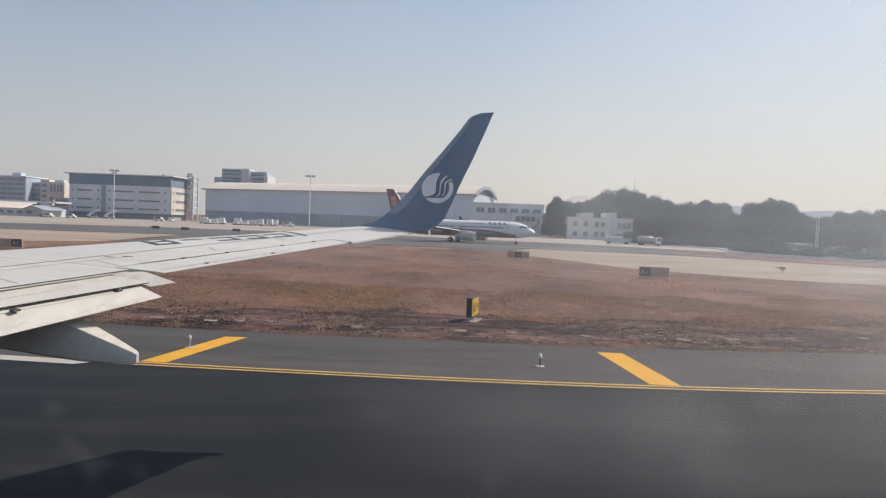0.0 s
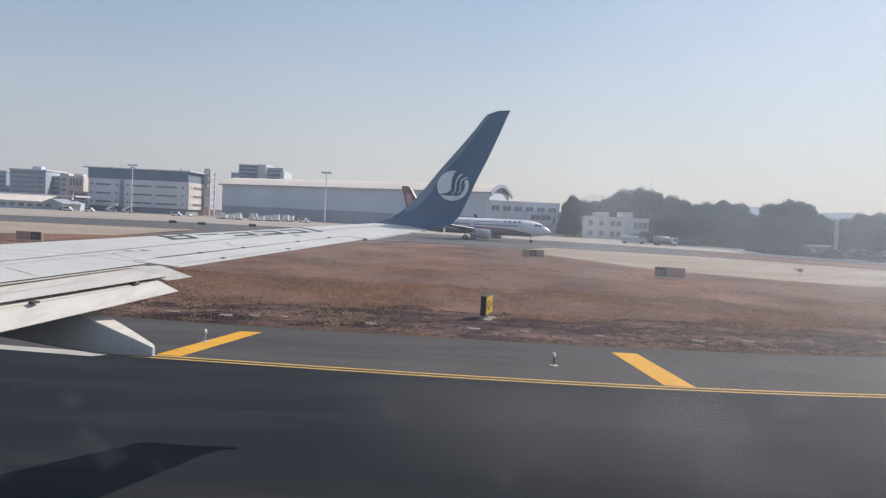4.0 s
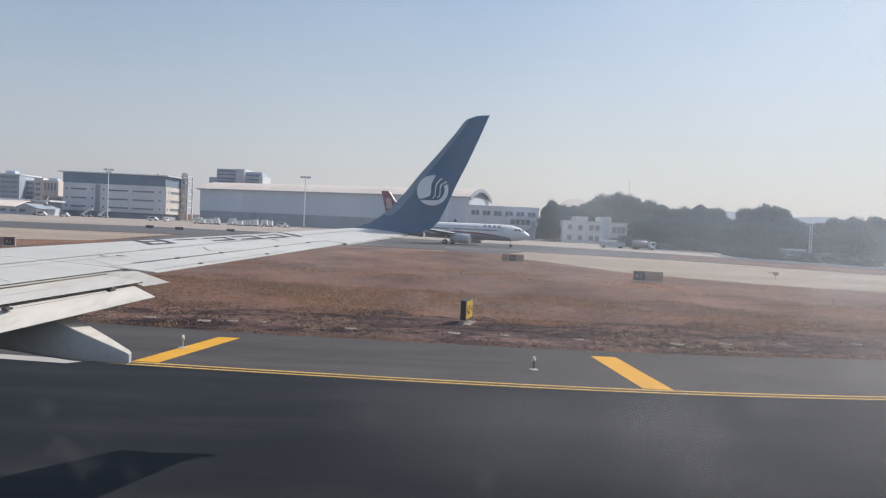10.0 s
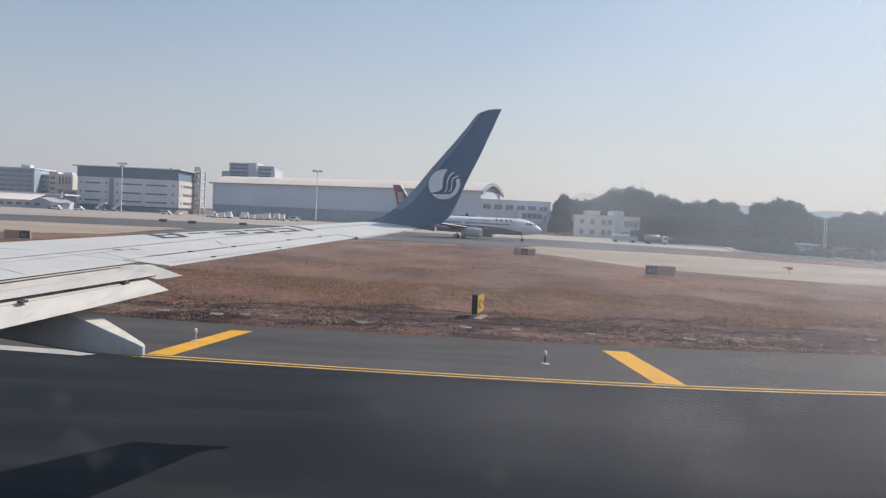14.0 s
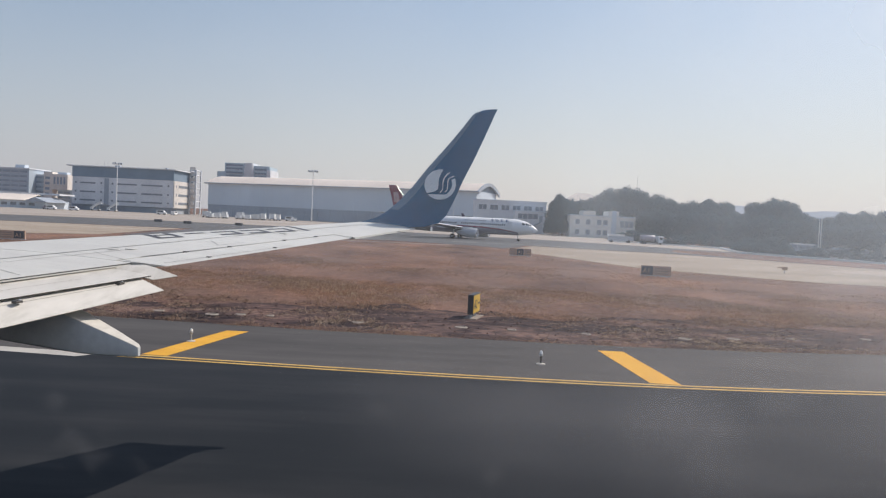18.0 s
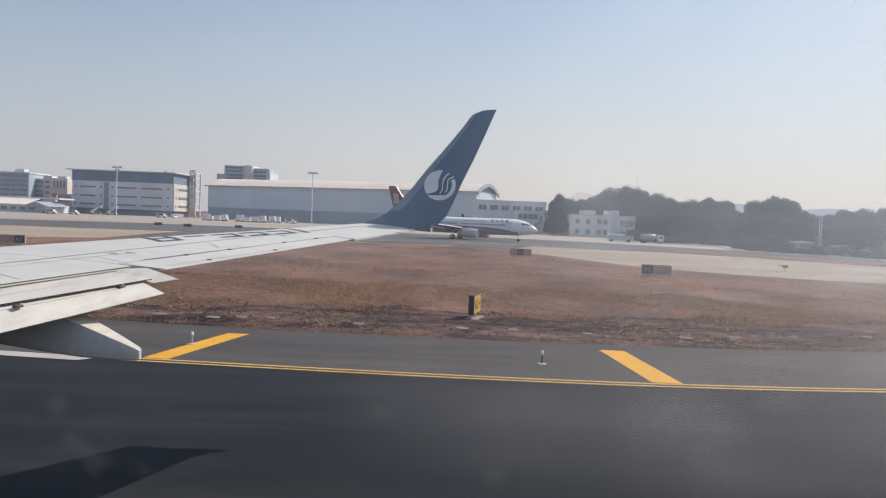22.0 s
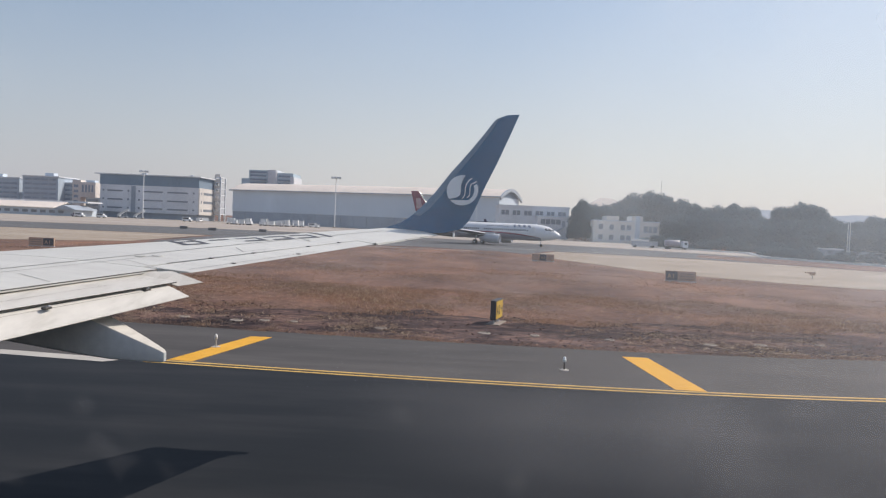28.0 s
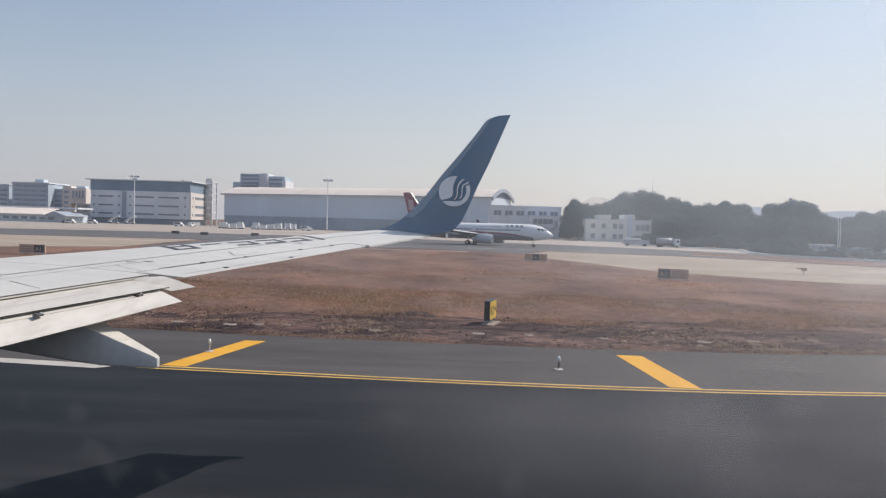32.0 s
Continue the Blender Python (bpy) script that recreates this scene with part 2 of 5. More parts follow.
burnt = material("scorched_grass_blades", (0.06, 0.047, 0.044), 0.95, dark=(0.025, 0.021, 0.021), light=(0.1, 0.07, 0.055), big=0.5, fine=6, amount=0.5, spec=0.1)
bark = material("tree_bark", (0.16, 0.13, 0.1), 0.95, big=1, fine=6)
sign_black = material("sign_black_panel", (0.03, 0.035, 0.045), 0.5, big=2, fine=15)
sign_faint = material("faded_sign_lettering", (0.07, 0.075, 0.088), 0.6, big=2, fine=15)
sign_yellow = material("sign_yellow_panel", (0.55, 0.36, 0.05), 0.5, big=2, fine=15)
sign_dull = material("weathered_sign_panel", (0.46, 0.31, 0.23), 0.6, big=2, fine=15)
orange = material("orange_marker_paint", (0.32, 0.18, 0.09), 0.6, big=2, fine=12)
truck_paint = material("vehicle_white_paint", (0.72, 0.73, 0.74), 0.4, big=0.6, fine=4)


# ---- mesh helpers ----
def part(name, bm, mat, parent=None, label="", smooth=False):
    bmesh.ops.recalc_face_normals(bm, faces=bm.faces)
    me = bpy.data.meshes.new(name)
    bm.to_mesh(me)
    bm.free()
    me.materials.append(mat)
    if smooth:
        for f in me.polygons:
            f.use_smooth = True
        me.set_sharp_from_angle(angle=radians(38))
    ob = new(name, me)
    ob.parent = parent
    if label:
        ob["label"] = label
    return ob


def clone(ob, parent, loc=(0, 0, 0), name=None):
    """Another object on the same mesh, under parent."""
    o = new(name or ob.name.split(".")[0], ob.data)
    o.parent = parent
    o.location = loc
    return o


def thing(name, label, category, loc=(0, 0, 0), rz=0.0, group="", kind=""):
    ob = new(name)
    ob.matrix_basis = pose(*loc, 0, 0, rz)
    return tagged(ob, label, category, group, kind)


def box(bm, x0, x1, y0, y1, z0, z1, bevel=0.0):
    v = [bm.verts.new(p) for p in ((x0, y0, z0), (x1, y0, z0), (x1, y1, z0), (x0, y1, z0), (x0, y0, z1), (x1, y0, z1), (x1, y1, z1), (x0, y1, z1))]
    faces = [bm.faces.new([v[i] for i in q]) for q in ((3, 2, 1, 0), (4, 5, 6, 7), (0, 1, 5, 4), (1, 2, 6, 5), (2, 3, 7, 6), (3, 0, 4, 7))]
    if bevel:
        edges = {e for f in faces for e in f.edges}
        bmesh.ops.bevel(bm, geom=list(edges), offset=bevel, segments=2, affect="EDGES", profile=0.5)
    return bm


def boxed(*dims, bevel=0.0):
    return box(bmesh.new(), *dims, bevel=bevel)


def loft(sections, caps=True, ring=True, bm=None):
    """Skins a run of sections, each a list of as many points."""
    bm = bm or bmesh.new()
    rows = [[bm.verts.new(p) for p in s] for s in sections]
    n = len(rows[0])
    for r0, r1 in zip(rows, rows[1:]):
        for i in range(n if ring else n - 1):
            j = (i + 1) % n
            bm.faces.new((r0[i], r0[j], r1[j], r1[i]))
    if caps and ring:
        bm.faces.new(rows[0])
        bm.faces.new(list(reversed(rows[-1])))
    return bm


def tube(p0, p1, r0, r1=None, n=10, bm=None):
    r1 = r0 if r1 is None else r1
    p0, p1 = Vector(p0), Vector(p1)
    q = (p1 - p0).to_track_quat("Z", "Y")
    def circle(p, r):
        return [p + q @ Vector((r * math.cos(2 * math.pi * k / n), r * math.sin(2 * math.pi * k / n), 0)) for k in range(n)]
    return loft([circle(p0, r0), circle(p1, r1)], bm=bm)


def lathe(profile, n=16, bm=None, axis="z"):
    """Turns (height, radius) pairs round the z axis, or round x."""
    def ring(h, r):
        c = [(r * math.cos(2 * math.pi * k / n), r * math.sin(2 * math.pi * k / n)) for k in range(n)]
        return [(u, v, h) if axis == "z" else (h, u, v) for u, v in c]
    return loft([ring(h, max(r, 0.001)) for h, r in profile], bm=bm)


def slab(points, z0, z1, bm=None):
    """A plate over an outline in plan."""
    bm = bm or bmesh.new()
    lo = [bm.verts.new((x, y, z0)) for x, y in points]
    hi = [bm.verts.new((x, y, z1)) for x, y in points]
    bm.faces.new(hi)
    bm.faces.new(list(reversed(lo)))
    n = len(points)
    for i in range(n):
        j = (i + 1) % n
        bm.faces.new((lo[i], lo[j], hi[j], hi[i]))
    return bm


def structure(name, bm, mat, label, category):
    return tagged(part(name, bm, mat), label, category, kind="structure")


# ---- ground ----
TURN = -6.66    # the runway's direction against the x axis, degrees
AFT = Vector((math.cos(radians(TURN)), math.sin(radians(TURN)), 0))
LAT = Vector((-AFT.y, AFT.x, 0))


def on_runway(u, v, z=0.0):
    return AFT * u + LAT * v + Vector((0, 0, z))


def bend(u):
    """How far the edge of the pavement swings outward as it curves away aft."""
    d = max(0.0, u + 3.0)
    c = min(d, 24.0)
    return 0.0364 * c + 0.00014 * c ** 3 + (d - c) * 0.278


def strip(u0, u1, v0, v1):
    """Outline of a band along the curved pavement edge."""
    n = max(2, int((u1 - u0) / 2.0)) if u1 > -3 and u0 < 60 else 2
    us = [u0 + (u1 - u0) * k / n for k in range(n + 1)]
    return [on_runway(u, v0 + (bend(u) if v0 > 0 else 0)).xy for u in us] + [on_runway(u, v1 + bend(u)).xy for u in reversed(us)]


ground = structure("ground", slab([(-4000, -4000), (4000, -4000), (4000, 4000), (-4000, 4000)], -0.5, 0.0), soil, "dry brown grassland of the airfield", "ground")
structure("runway", slab(strip(-600, 240, -30, 20.6), -0.3, 0.03), asphalt_dark, "dark asphalt runway surface with faint rubber streaks", "runway")
structure("runway_shoulder", slab(strip(-600, 240, 20.6, 27.4), -0.3, 0.028), asphalt_grey, "grey asphalt shoulder beside the runway", "pavement")
structure("taxiway_concrete", slab([(110, 50), (60, 69), (46.3, 70.5), (40.5, 73.9), (30.9, 82.2), (21.8, 109), (19, 122), (25.8, 143.5), (48.6, 137.6), (62.3, 125.5), (73.7, 111.3), (112, 90)], -0.3, 0.03), concrete, "pale sunlit concrete taxiway", "taxiway")
structure("taxiway_concrete", slab([(-41, 105), (-51, 94.5), (-75, 75), (-140, 60), (-300, 50), (-300, 98), (-83, 146), (-46, 150.5)], -0.3, 0.03), concrete, "pale sunlit concrete taxiway", "taxiway")
structure("taxiway_asphalt", slab([(-300, 100), (-83, 148), (-44, 153), (-39, 107), (-3, 139), (14.3, 131), (18.3, 123.5), (25, 145.5), (49.5, 139.6), (63.5, 127.2), (75, 113), (113, 92), (135, 95), (98, 128), (78, 165), (48, 196), (0, 222), (-80, 222), (-125, 200), (-300, 160)],
          -0.3, 0.026), asphalt_far, "dark asphalt taxiway crossing the airfield", "taxiway")
structure("apron", slab([(-700, 164), (-300, 162), (-125, 202), (-80, 224), (0, 224), (49, 198), (79, 168), (84, 200), (60, 330), (60, 470), (-700, 520)], -0.3, 0.022), concrete_apron, "tan concrete apron before the hangars", "apron")
verge_far = [(60 - 1.2 * k, 34.0 + 2.2 / (1 + math.exp(-2.0 * (58.5 - 1.2 * k))) + 1.6 * math.sin(k * 0.41) + 0.9 * math.sin(k * 1.3 + 1) + 0.5 * math.sin(k * 2.9)) for k in range(100)]
structure("verge", slab([on_runway(u, v + bend(u)).xy for u, v in [(-300, 27.42)] + [(-60 + 3 * k, 27.42) for k in range(41)] + verge_far + [(-300, 34)]], -0.3, 0.012), soil_dark, "scorched dark soil along the shoulder", "ground")

# painted lines
structure("edge_stripe", slab([on_runway(u, v).xy for u, v in ((-42.5, 19.98), (-4.15, 19.98), (-3.95, 20.25), (-3.85, 20.6), (-42.9, 20.6), (-42.8, 20.2))], 0.0, 0.036), paint_white, "broad white edge stripe painted on the runway", "marking")
for u0, u1, v in ((-3.1, 120, 20.37), (-3.1, 120, 20.7), (-400, -43, 20.37), (-400, -43, 20.7)):
    structure("edge_line", slab(strip(u0, u1, v, v + 0.115), 0.0, 0.036), line_yellow, "narrow yellow edge line painted on asphalt", "marking")["group"] = "double yellow edge line"
BARS = [(-2.17, -1.7), (12.87, 11.82)] + [(12.87 + 15.0 * k, 11.82 + 15.0 * k - 0.35 * k) for k in range(1, 6)] + [(-43.4 - 8.7 * k, -43.1 - 8.7 * k) for k in range(8)]
for near, far in BARS:
    b = structure("shoulder_bar", slab([on_runway(a, v + bend(near)).xy for a, v in ((near - 0.45, 20.9), (near + (0.33 if near < 0 else 0.45), 20.9), (far + (0.33 if near < 0 else 0.45), 26.1), (far - 0.45, 26.0))], 0.0, 0.036), paint_yellow, "broad yellow bar painted across the shoulder", "marking")
    b["group"] = "shoulder bars"
stencil = thing("runway_stencil", "small worn white stencil on the dark asphalt", "marking", on_runway(-11.3, 19.3, 0.036), TURN, kind="structure")
for k in range(6):
    part("stencil_bar", boxed(k * 0.24, k * 0.24 + 0.09, 0, 0.26 if k != 1 else 0.06, -0.01, 0.003), pit_concrete, stencil)
for k, (x0, y0, x1, y1) in enumerate(((-30, 126, 10, 128.4), (10, 150, 42, 150.6), (-16, 141, -2, 143), (60, 97, 72, 80))):
    d = Vector((x1 - x0, y1 - y0)).normalized() * 0.35
    structure("taxi_line", slab([(x0 + d.y, y0 - d.x), (x1 + d.y, y1 - d.x), (x1 - d.y, y1 + d.x), (x0 - d.y, y0 + d.x)], 0.0, 0.038), paint_white, "faded pale guide line on the taxiway", "marking")


def grass(name, count, u0, u1, v0, v1, h0, h1, seed, more, mat=straw, thin=1.0, label="dry straw-coloured grass tufts on the airfield"):
    """Dry tufts of four thin leaning blades each, thicker where the noise is high."""
    rng = np.random.default_rng(seed)
    verts, faces = [], []
    while len(faces) < count * 4:
        u, v = rng.uniform(u0, u1), rng.uniform(v0, v1)
        p = on_runway(u, v + bend(u))
        n = noise.noise((p.x * 0.16, p.y * 0.12, 0)) + 0.6 * noise.noise((p.x * 0.6, p.y * 0.4, 3)) + 0.3 * noise.noise((p.x * 1.7, p.y * 1.7, 5))
        if rng.uniform() > (0.5 + more + 0.5 * n) or (v > 60 and not inside_field(p.x, p.y)):
            continue
        h = rng.uniform(h0, h1) * (1 + 0.7 * n)
        for a, lean, w, dx, dy in zip(rng.uniform(0, 6.283, 4), rng.uniform(0.4, 2.2, 4) * thin, rng.uniform(0.1, 0.22, 4) * thin, rng.uniform(-0.16, 0.16, 4), rng.uniform(-0.16, 0.16, 4)):
            c, s = math.cos(a), math.sin(a)
            i = len(verts)
            w, lean = h * w, h * lean
            verts += [(p.x + dx - s * w, p.y + dy + c * w, 0), (p.x + dx + s * w, p.y + dy - c * w, 0), (p.x + dx + c * lean, p.y + dy + s * lean, h)]
            faces.append((i, i + 1, i + 2))
    me = bpy.data.meshes.new(name)
    me.from_pydata(verts, [], faces)
    me.materials.append(mat)
    return tagged(new(name, me), label, "grass", kind="stuff")


def inside_field(x, y):
    return y < min(136 - max(0, -6 - x) * 0.95, max(129 - (x - 14) * 2.8, 82 - (x - 30) * 0.75))



grass("dry_grass", 52000, -40, 46, 34.5, 50, 0.03, 0.1, 5, -0.1)
grass("dry_grass", 16000, -52, 54, 49, 75, 0.04, 0.1, 9, -0.2)
grass("dry_grass", 4000, -60, 60, 74, 120, 0.05, 0.12, 6, -0.25)
grass("dry_grass", 3000, -30, 36, 28.2, 36, 0.03, 0.09, 7, -0.35)
grass("scorched_grass", 12000, -34, 38, 28.6, 37.0, 0.02, 0.065, 17, -0.3, burnt, 1.0, "scorched dark grass tufts behind the shoulder")
grass("tall_dry_grass", 2400, -40, 44, 34.5, 46, 0.05, 0.15, 19, 0.0, straw_pale, 0.6, "tall thin straw stalks in the dry grass")
grass("lying_straw", 5600, -30, 40, 28.0, 33.5, 0.012, 0.04, 23, -0.42, straw_pale, 3.6, "bleached straw litter lying in patches on the verge")
grass("dry_grass", 6500, -30, 36, 27.3, 28.3, 0.025, 0.08, 8, 0.0)



def clods(name, count, u0, u1, v0, v1, seed, mat, label):
    """Small uneven lumps of earth lying on the verge."""
    rng = np.random.default_rng(seed)
    verts, faces = [], []
    for _ in range(count):
        u, v = rng.uniform(u0, u1), v0 + (v1 - v0) * rng.uniform() ** 1.3
        p = on_runway(u, v + bend(u))
        r = 0.012 + 0.05 * rng.uniform() ** 3
        i, a0 = len(verts), rng.uniform(0, 6.283)
        for k in range(5):
            q = r * rng.uniform(0.7, 1.4)
            verts.append((p.x + 1.5 * q * math.cos(a0 + k * 1.257), p.y + q * math.sin(a0 + k * 1.257), 0.005))
        verts.append((p.x + r * rng.uniform(-0.4, 0.4), p.y + r * rng.uniform(-0.4, 0.4), 0.012 + r * rng.uniform(0.5, 1.1)))
        faces += [(i + k, i + (k + 1) % 5, i + 5) for k in range(5)]
    me = bpy.data.meshes.new(name)
    me.from_pydata(verts, [], faces)
    me.materials.append(mat)
    return tagged(new(name, me), label, "soil", kind="stuff")


clods("soil_clods", 4200, -24, 40, 27.5, 36.5, 31, soil_dark, "dark dry clods of earth on the verge")
clods("pale_clods", 1300, -24, 40, 27.45, 36.0, 32, soil_pale, "pale dry clods and chips on the verge")


# ---- the airliner whose window the camera looks out of; local axes: aft, outward, up ----
airliner = thing("airliner", "white airliner wing with dark blue winglet and lowered flaps", "airliner")
airliner.matrix_basis = AIRFRAME @ pose(0, 0, 0, 0, 0, TURN)
UPPER = ((0.0, -0.12), (0.015, -0.05), (0.05, 0.02), (0.12, 0.07), (0.22, 0.097), (0.34, 0.1), (0.5, 0.092), (0.65, 0.073), (0.8, 0.045), (0.92, 0.018), (1.0, 0.0))
LOWER = ((1.0, -0.014), (0.9, -0.05), (0.75, -0.14), (0.55, -0.25), (0.35, -0.31), (0.18, -0.3), (0.06, -0.24), (0.015, -0.18))


def edge_front(l):
    return -7.7 + (l - 9.1) * 0.613


def edge_back(l):
    return -4.4 + (l - 8.5) * 0.297


def edge_z(l):
    return 3.76 + (l - 8.5) * 0.0765


def rise(c):
    for (c0, z0), (c1, z1) in zip(UPPER, UPPER[1:]):
        if c <= c1:
            return z0 + (z1 - z0) * (c - c0) / (c1 - c0)
    return 0.0


def skin(l, c, up=0.0):
    """The wing's upper surface at l metres out and a fraction c of the chord."""
    a0, a1 = edge_front(l), edge_back(l)
    return (a0 + c * (a1 - a0), l, edge_z(l) + rise(c) * (0.6 + 0.4 * (a1 - a0) / 3) + up)


def wing_section(l, cut=1.0):
    a0, a1 = edge_front(l), edge_back(l)
    k, kl = 0.6 + 0.4 * (a1 - a0) / 3, (a1 - a0) / 3
    up = [(c, rise(c) * k) for c, _ in UPPER if c < cut] + [(cut, rise(cut) * k)]
    low = [(c, z * kl) for c, z in LOWER if c < cut - 0.02]
    first = (cut, rise(cut) * k - 0.03)
    return [(a0 + c * (a1 - a0), l, edge_z(l) + z) for c, z in up + [first] + low]


CUT = 0.885
part("inboard_wing", loft([wing_section(0.35 + 8.15 * k / 10, CUT) for k in range(11)]), wing_white, airliner, smooth=True)
part("outboard_wing", loft([wing_section(8.52 + 0.4 * k, 0.822) for k in range(12)]), wing_white, airliner, smooth=True)
part("wing_tip", loft([wing_section(l) for l in (12.9, 13.4, 13.9, 14.4, 15.0, 15.3)]), wing_white, airliner, smooth=True)


def aft_piece(l0, l1, c0, c1, n=6, thick=0.05):
    """A hinged piece of the wing's rear, from one chord fraction to another."""
    rows = []
    for k in range(n + 1):
        l = l0 + (l1 - l0) * k / n
        cs = [c0 + (c1 - c0) * j / 4 for j in range(5)]
        top = [skin(l, c) for c in cs]
        bot = [(a, b, z - thick * (1.02 - j / 4)) for j, (a, b, z) in enumerate(top)]
        rows.append(top + bot[::-1])
    return loft(rows)


aileron = part("aileron", aft_piece(8.54, 12.86, 0.832, 1.0, thick=0.07), wing_white, airliner, "white aileron with trim tab", smooth=True)


def seam(p, q, width=0.022, n=10, up=0.004):
    """A dark joint lying along the wing's upper surface from (l, c) to (l, c)."""
    left, right = [], []
    pts = [(p[0] + (q[0] - p[0]) * k / n, p[1] + (q[1] - p[1]) * k / n) for k in range(n + 1)]
    co = [Vector(skin(l, c, up)) for l, c in pts]
    d = (co[-1] - co[0]).normalized()
    side = d.cross(Vector((0, 0, 1))).normalized() * width
    rows = [[v + side, v - side] for v in co]
    bm = bmesh.new()
    return loft(rows, caps=False, ring=False, bm=bm)


for p, q, w in (((5.5, 0.66), (14.7, 0.51), 0.011), ((5.5, 0.695), (9.3, 0.665), 0.005), ((8.85, 0.66), (8.56, 0.87), 0.005), ((7.4, 0.72), (7.2, 0.87), 0.005), ((5.6, 0.72), (5.4, 0.87), 0.005),
                ((8.9, 0.82), (12.9, 0.835), 0.011), ((8.7, 0.955), (11.2, 0.965), 0.006), ((10.7, 0.65), (10.4, 0.77), 0.006), ((10.4, 0.77), (10.9, 0.77), 0.005),
                ((12.9, 0.84), (12.75, 0.995), 0.011), ((8.54, 0.88), (8.54, 0.995), 0.012), ((12.3, 0.62), (12.1, 0.7), 0.004)):
    part("panel_seam", seam(p, q, w), seam_dark, airliner)
for l, c in ((9.6, 0.826), (10.4, 0.826), (11.6, 0.826), (12.4, 0.828), (12.85, 0.985), (9.45, 0.96), (10.8, 0.965)):
    a, b, z = skin(l, c)
    part("hinge_fitting", boxed(a - 0.03, a + 0.03, b - 0.035, b + 0.035, z - 0.03, z + 0.01, bevel=0.008), soot, airliner)
for l, c in ((9.2, 0.63), (9.35, 0.66), (12.3, 0.62)):
    a, b, z = skin(l, c)
    part("fuel_panel", lathe([(0, 0.075), (0.006, 0.075), (0.008, 0.06)], 14), wing_white, airliner).location = (a, b, z - 0.002)

# registration marks on the upper surface, as plain bars; x along the line of marks, y up each mark
def on_skin(x, y, up=0.005):
    a, l = -5.5 + 0.52 * x - 0.78 * y, 10.45 + 0.854 * x + 0.62 * y
    return skin(l, (a - edge_front(l)) / (edge_back(l) - edge_front(l)), up)


for x0, kind in ((0.0, "full"), (0.62, "dash"), (1.12, "open"), (1.68, "open"), (2.24, "open"), (2.78, "post")):
    bars = [(0, 0.44, 0, 0.11), (0, 0.44, 0.34, 0.45), (0, 0.44, 0.68, 0.79)]
    bars = {"full": bars + [(0, 0.1, 0.11, 0.68), (0.35, 0.44, 0.11, 0.68)], "dash": [(0, 0.36, 0.34, 0.45)], "open": bars + [(0.35, 0.44, 0.11, 0.34)], "post": [(0.1, 0.21, 0, 0.79)]}[kind]
    for p0, p1, q0, q1 in bars:
        rows = [[on_skin(x0 + p0 + (p1 - p0) * i / 2, q0 + (q1 - q0) * j / 3) for i in range(3)] for j in range(4)]
        part("registration_bar", loft(rows, caps=False, ring=False), ink, airliner)


def flap(front, back, l0, l1, thick, out_cut=0.0, n=8):
    """A flap panel between its front and back edge lines, each ((l, a, z), (l, a, z))."""
    def along(line, l):
        (la, aa, za), (lb, ab, zb) = line
        f = (l - la) / (lb - la)
        return Vector((aa + f * (ab - aa), l, za + f * (zb - za)))
    rows = []
    for k in range(n + 1):
        l = l0 + (l1 - l0) * k / n
        p, q = along(front, l), along(back, l - (out_cut if k == n else 0))
        prof = []
        for c, zu in ((0.0, -0.3), (0.04, 0.02), (0.15, 0.22), (0.35, 0.25), (0.65, 0.14), (1.0, 0.0)):
            prof.append(p.lerp(q, c) + Vector((0, 0, zu * thick)))
        for c, zu in ((1.0, -0.1), (0.65, -0.5), (0.3, -0.85), (0.06, -0.7)):
            prof.append(p.lerp(q, c) + Vector((0, 0, zu * thick)))
        rows.append([tuple(v) for v in prof])
    return loft(rows)


fore = part("fore_flap", flap(((6.8, -5.62, 3.6), (8.5, -5.12, 3.74)), ((6.5, -5.01, 3.53), (8.2, -4.45, 3.665)), 0.5, 8.27, 0.1, 0.0), flap_white, airliner, "white fore flap with oil stains", smooth=True)
part("flap_tip", flap(((8.28, -5.05, 3.75), (8.5, -4.68, 3.775)), ((8.28, -4.42, 3.617), (8.5, -4.212, 3.658)), 8.28, 8.5, 0.05, 0.0, 4), flap_white, airliner, smooth=True)
aft = part("aft_flap", flap(((6.5, -5.12, 3.515), (8.2, -4.56, 3.645)), ((6.2, -4.78, 3.31), (8.1, -4.23, 3.51)), 0.5, 8.16, 0.07, 0.0), flap_white, airliner, "white drooped aft flap", smooth=True)


def flap_seam(front, back, l0, l1, thick, c, zu, width):
    """A fine joint running along a flap at a fraction c of its chord."""
    rows = []
    for k in range(7):
        l = l0 + (l1 - l0) * k / 6
        ends = []
        for (la, aa, za), (lb, ab, zb) in (front, back):
            f = (l - la) / (lb - la)
            ends.append(Vector((aa + f * (ab - aa), l, za + f * (zb - za))))
        rows.append([tuple(ends[0].lerp(ends[1], c + d) + Vector((0, 0, zu * thick + 0.003))) for d in (-width, width)])
    return loft(rows, caps=False, ring=False)


part("flap_seam", flap_seam(((6.5, -5.12, 3.515), (8.2, -4.56, 3.645)), ((6.2, -4.78, 3.31), (8.1, -4.23, 3.51)), 0.5, 7.9, 0.07, 0.35, 0.25, 0.008), stain, aft)
part("flap_seam", flap_seam(((6.8, -5.62, 3.6), (8.5, -5.12, 3.74)), ((6.5, -5.01, 3.53), (8.2, -4.45, 3.665)), 0.5, 7.6, 0.1, 0.65, 0.14, 0.005), stain, fore)


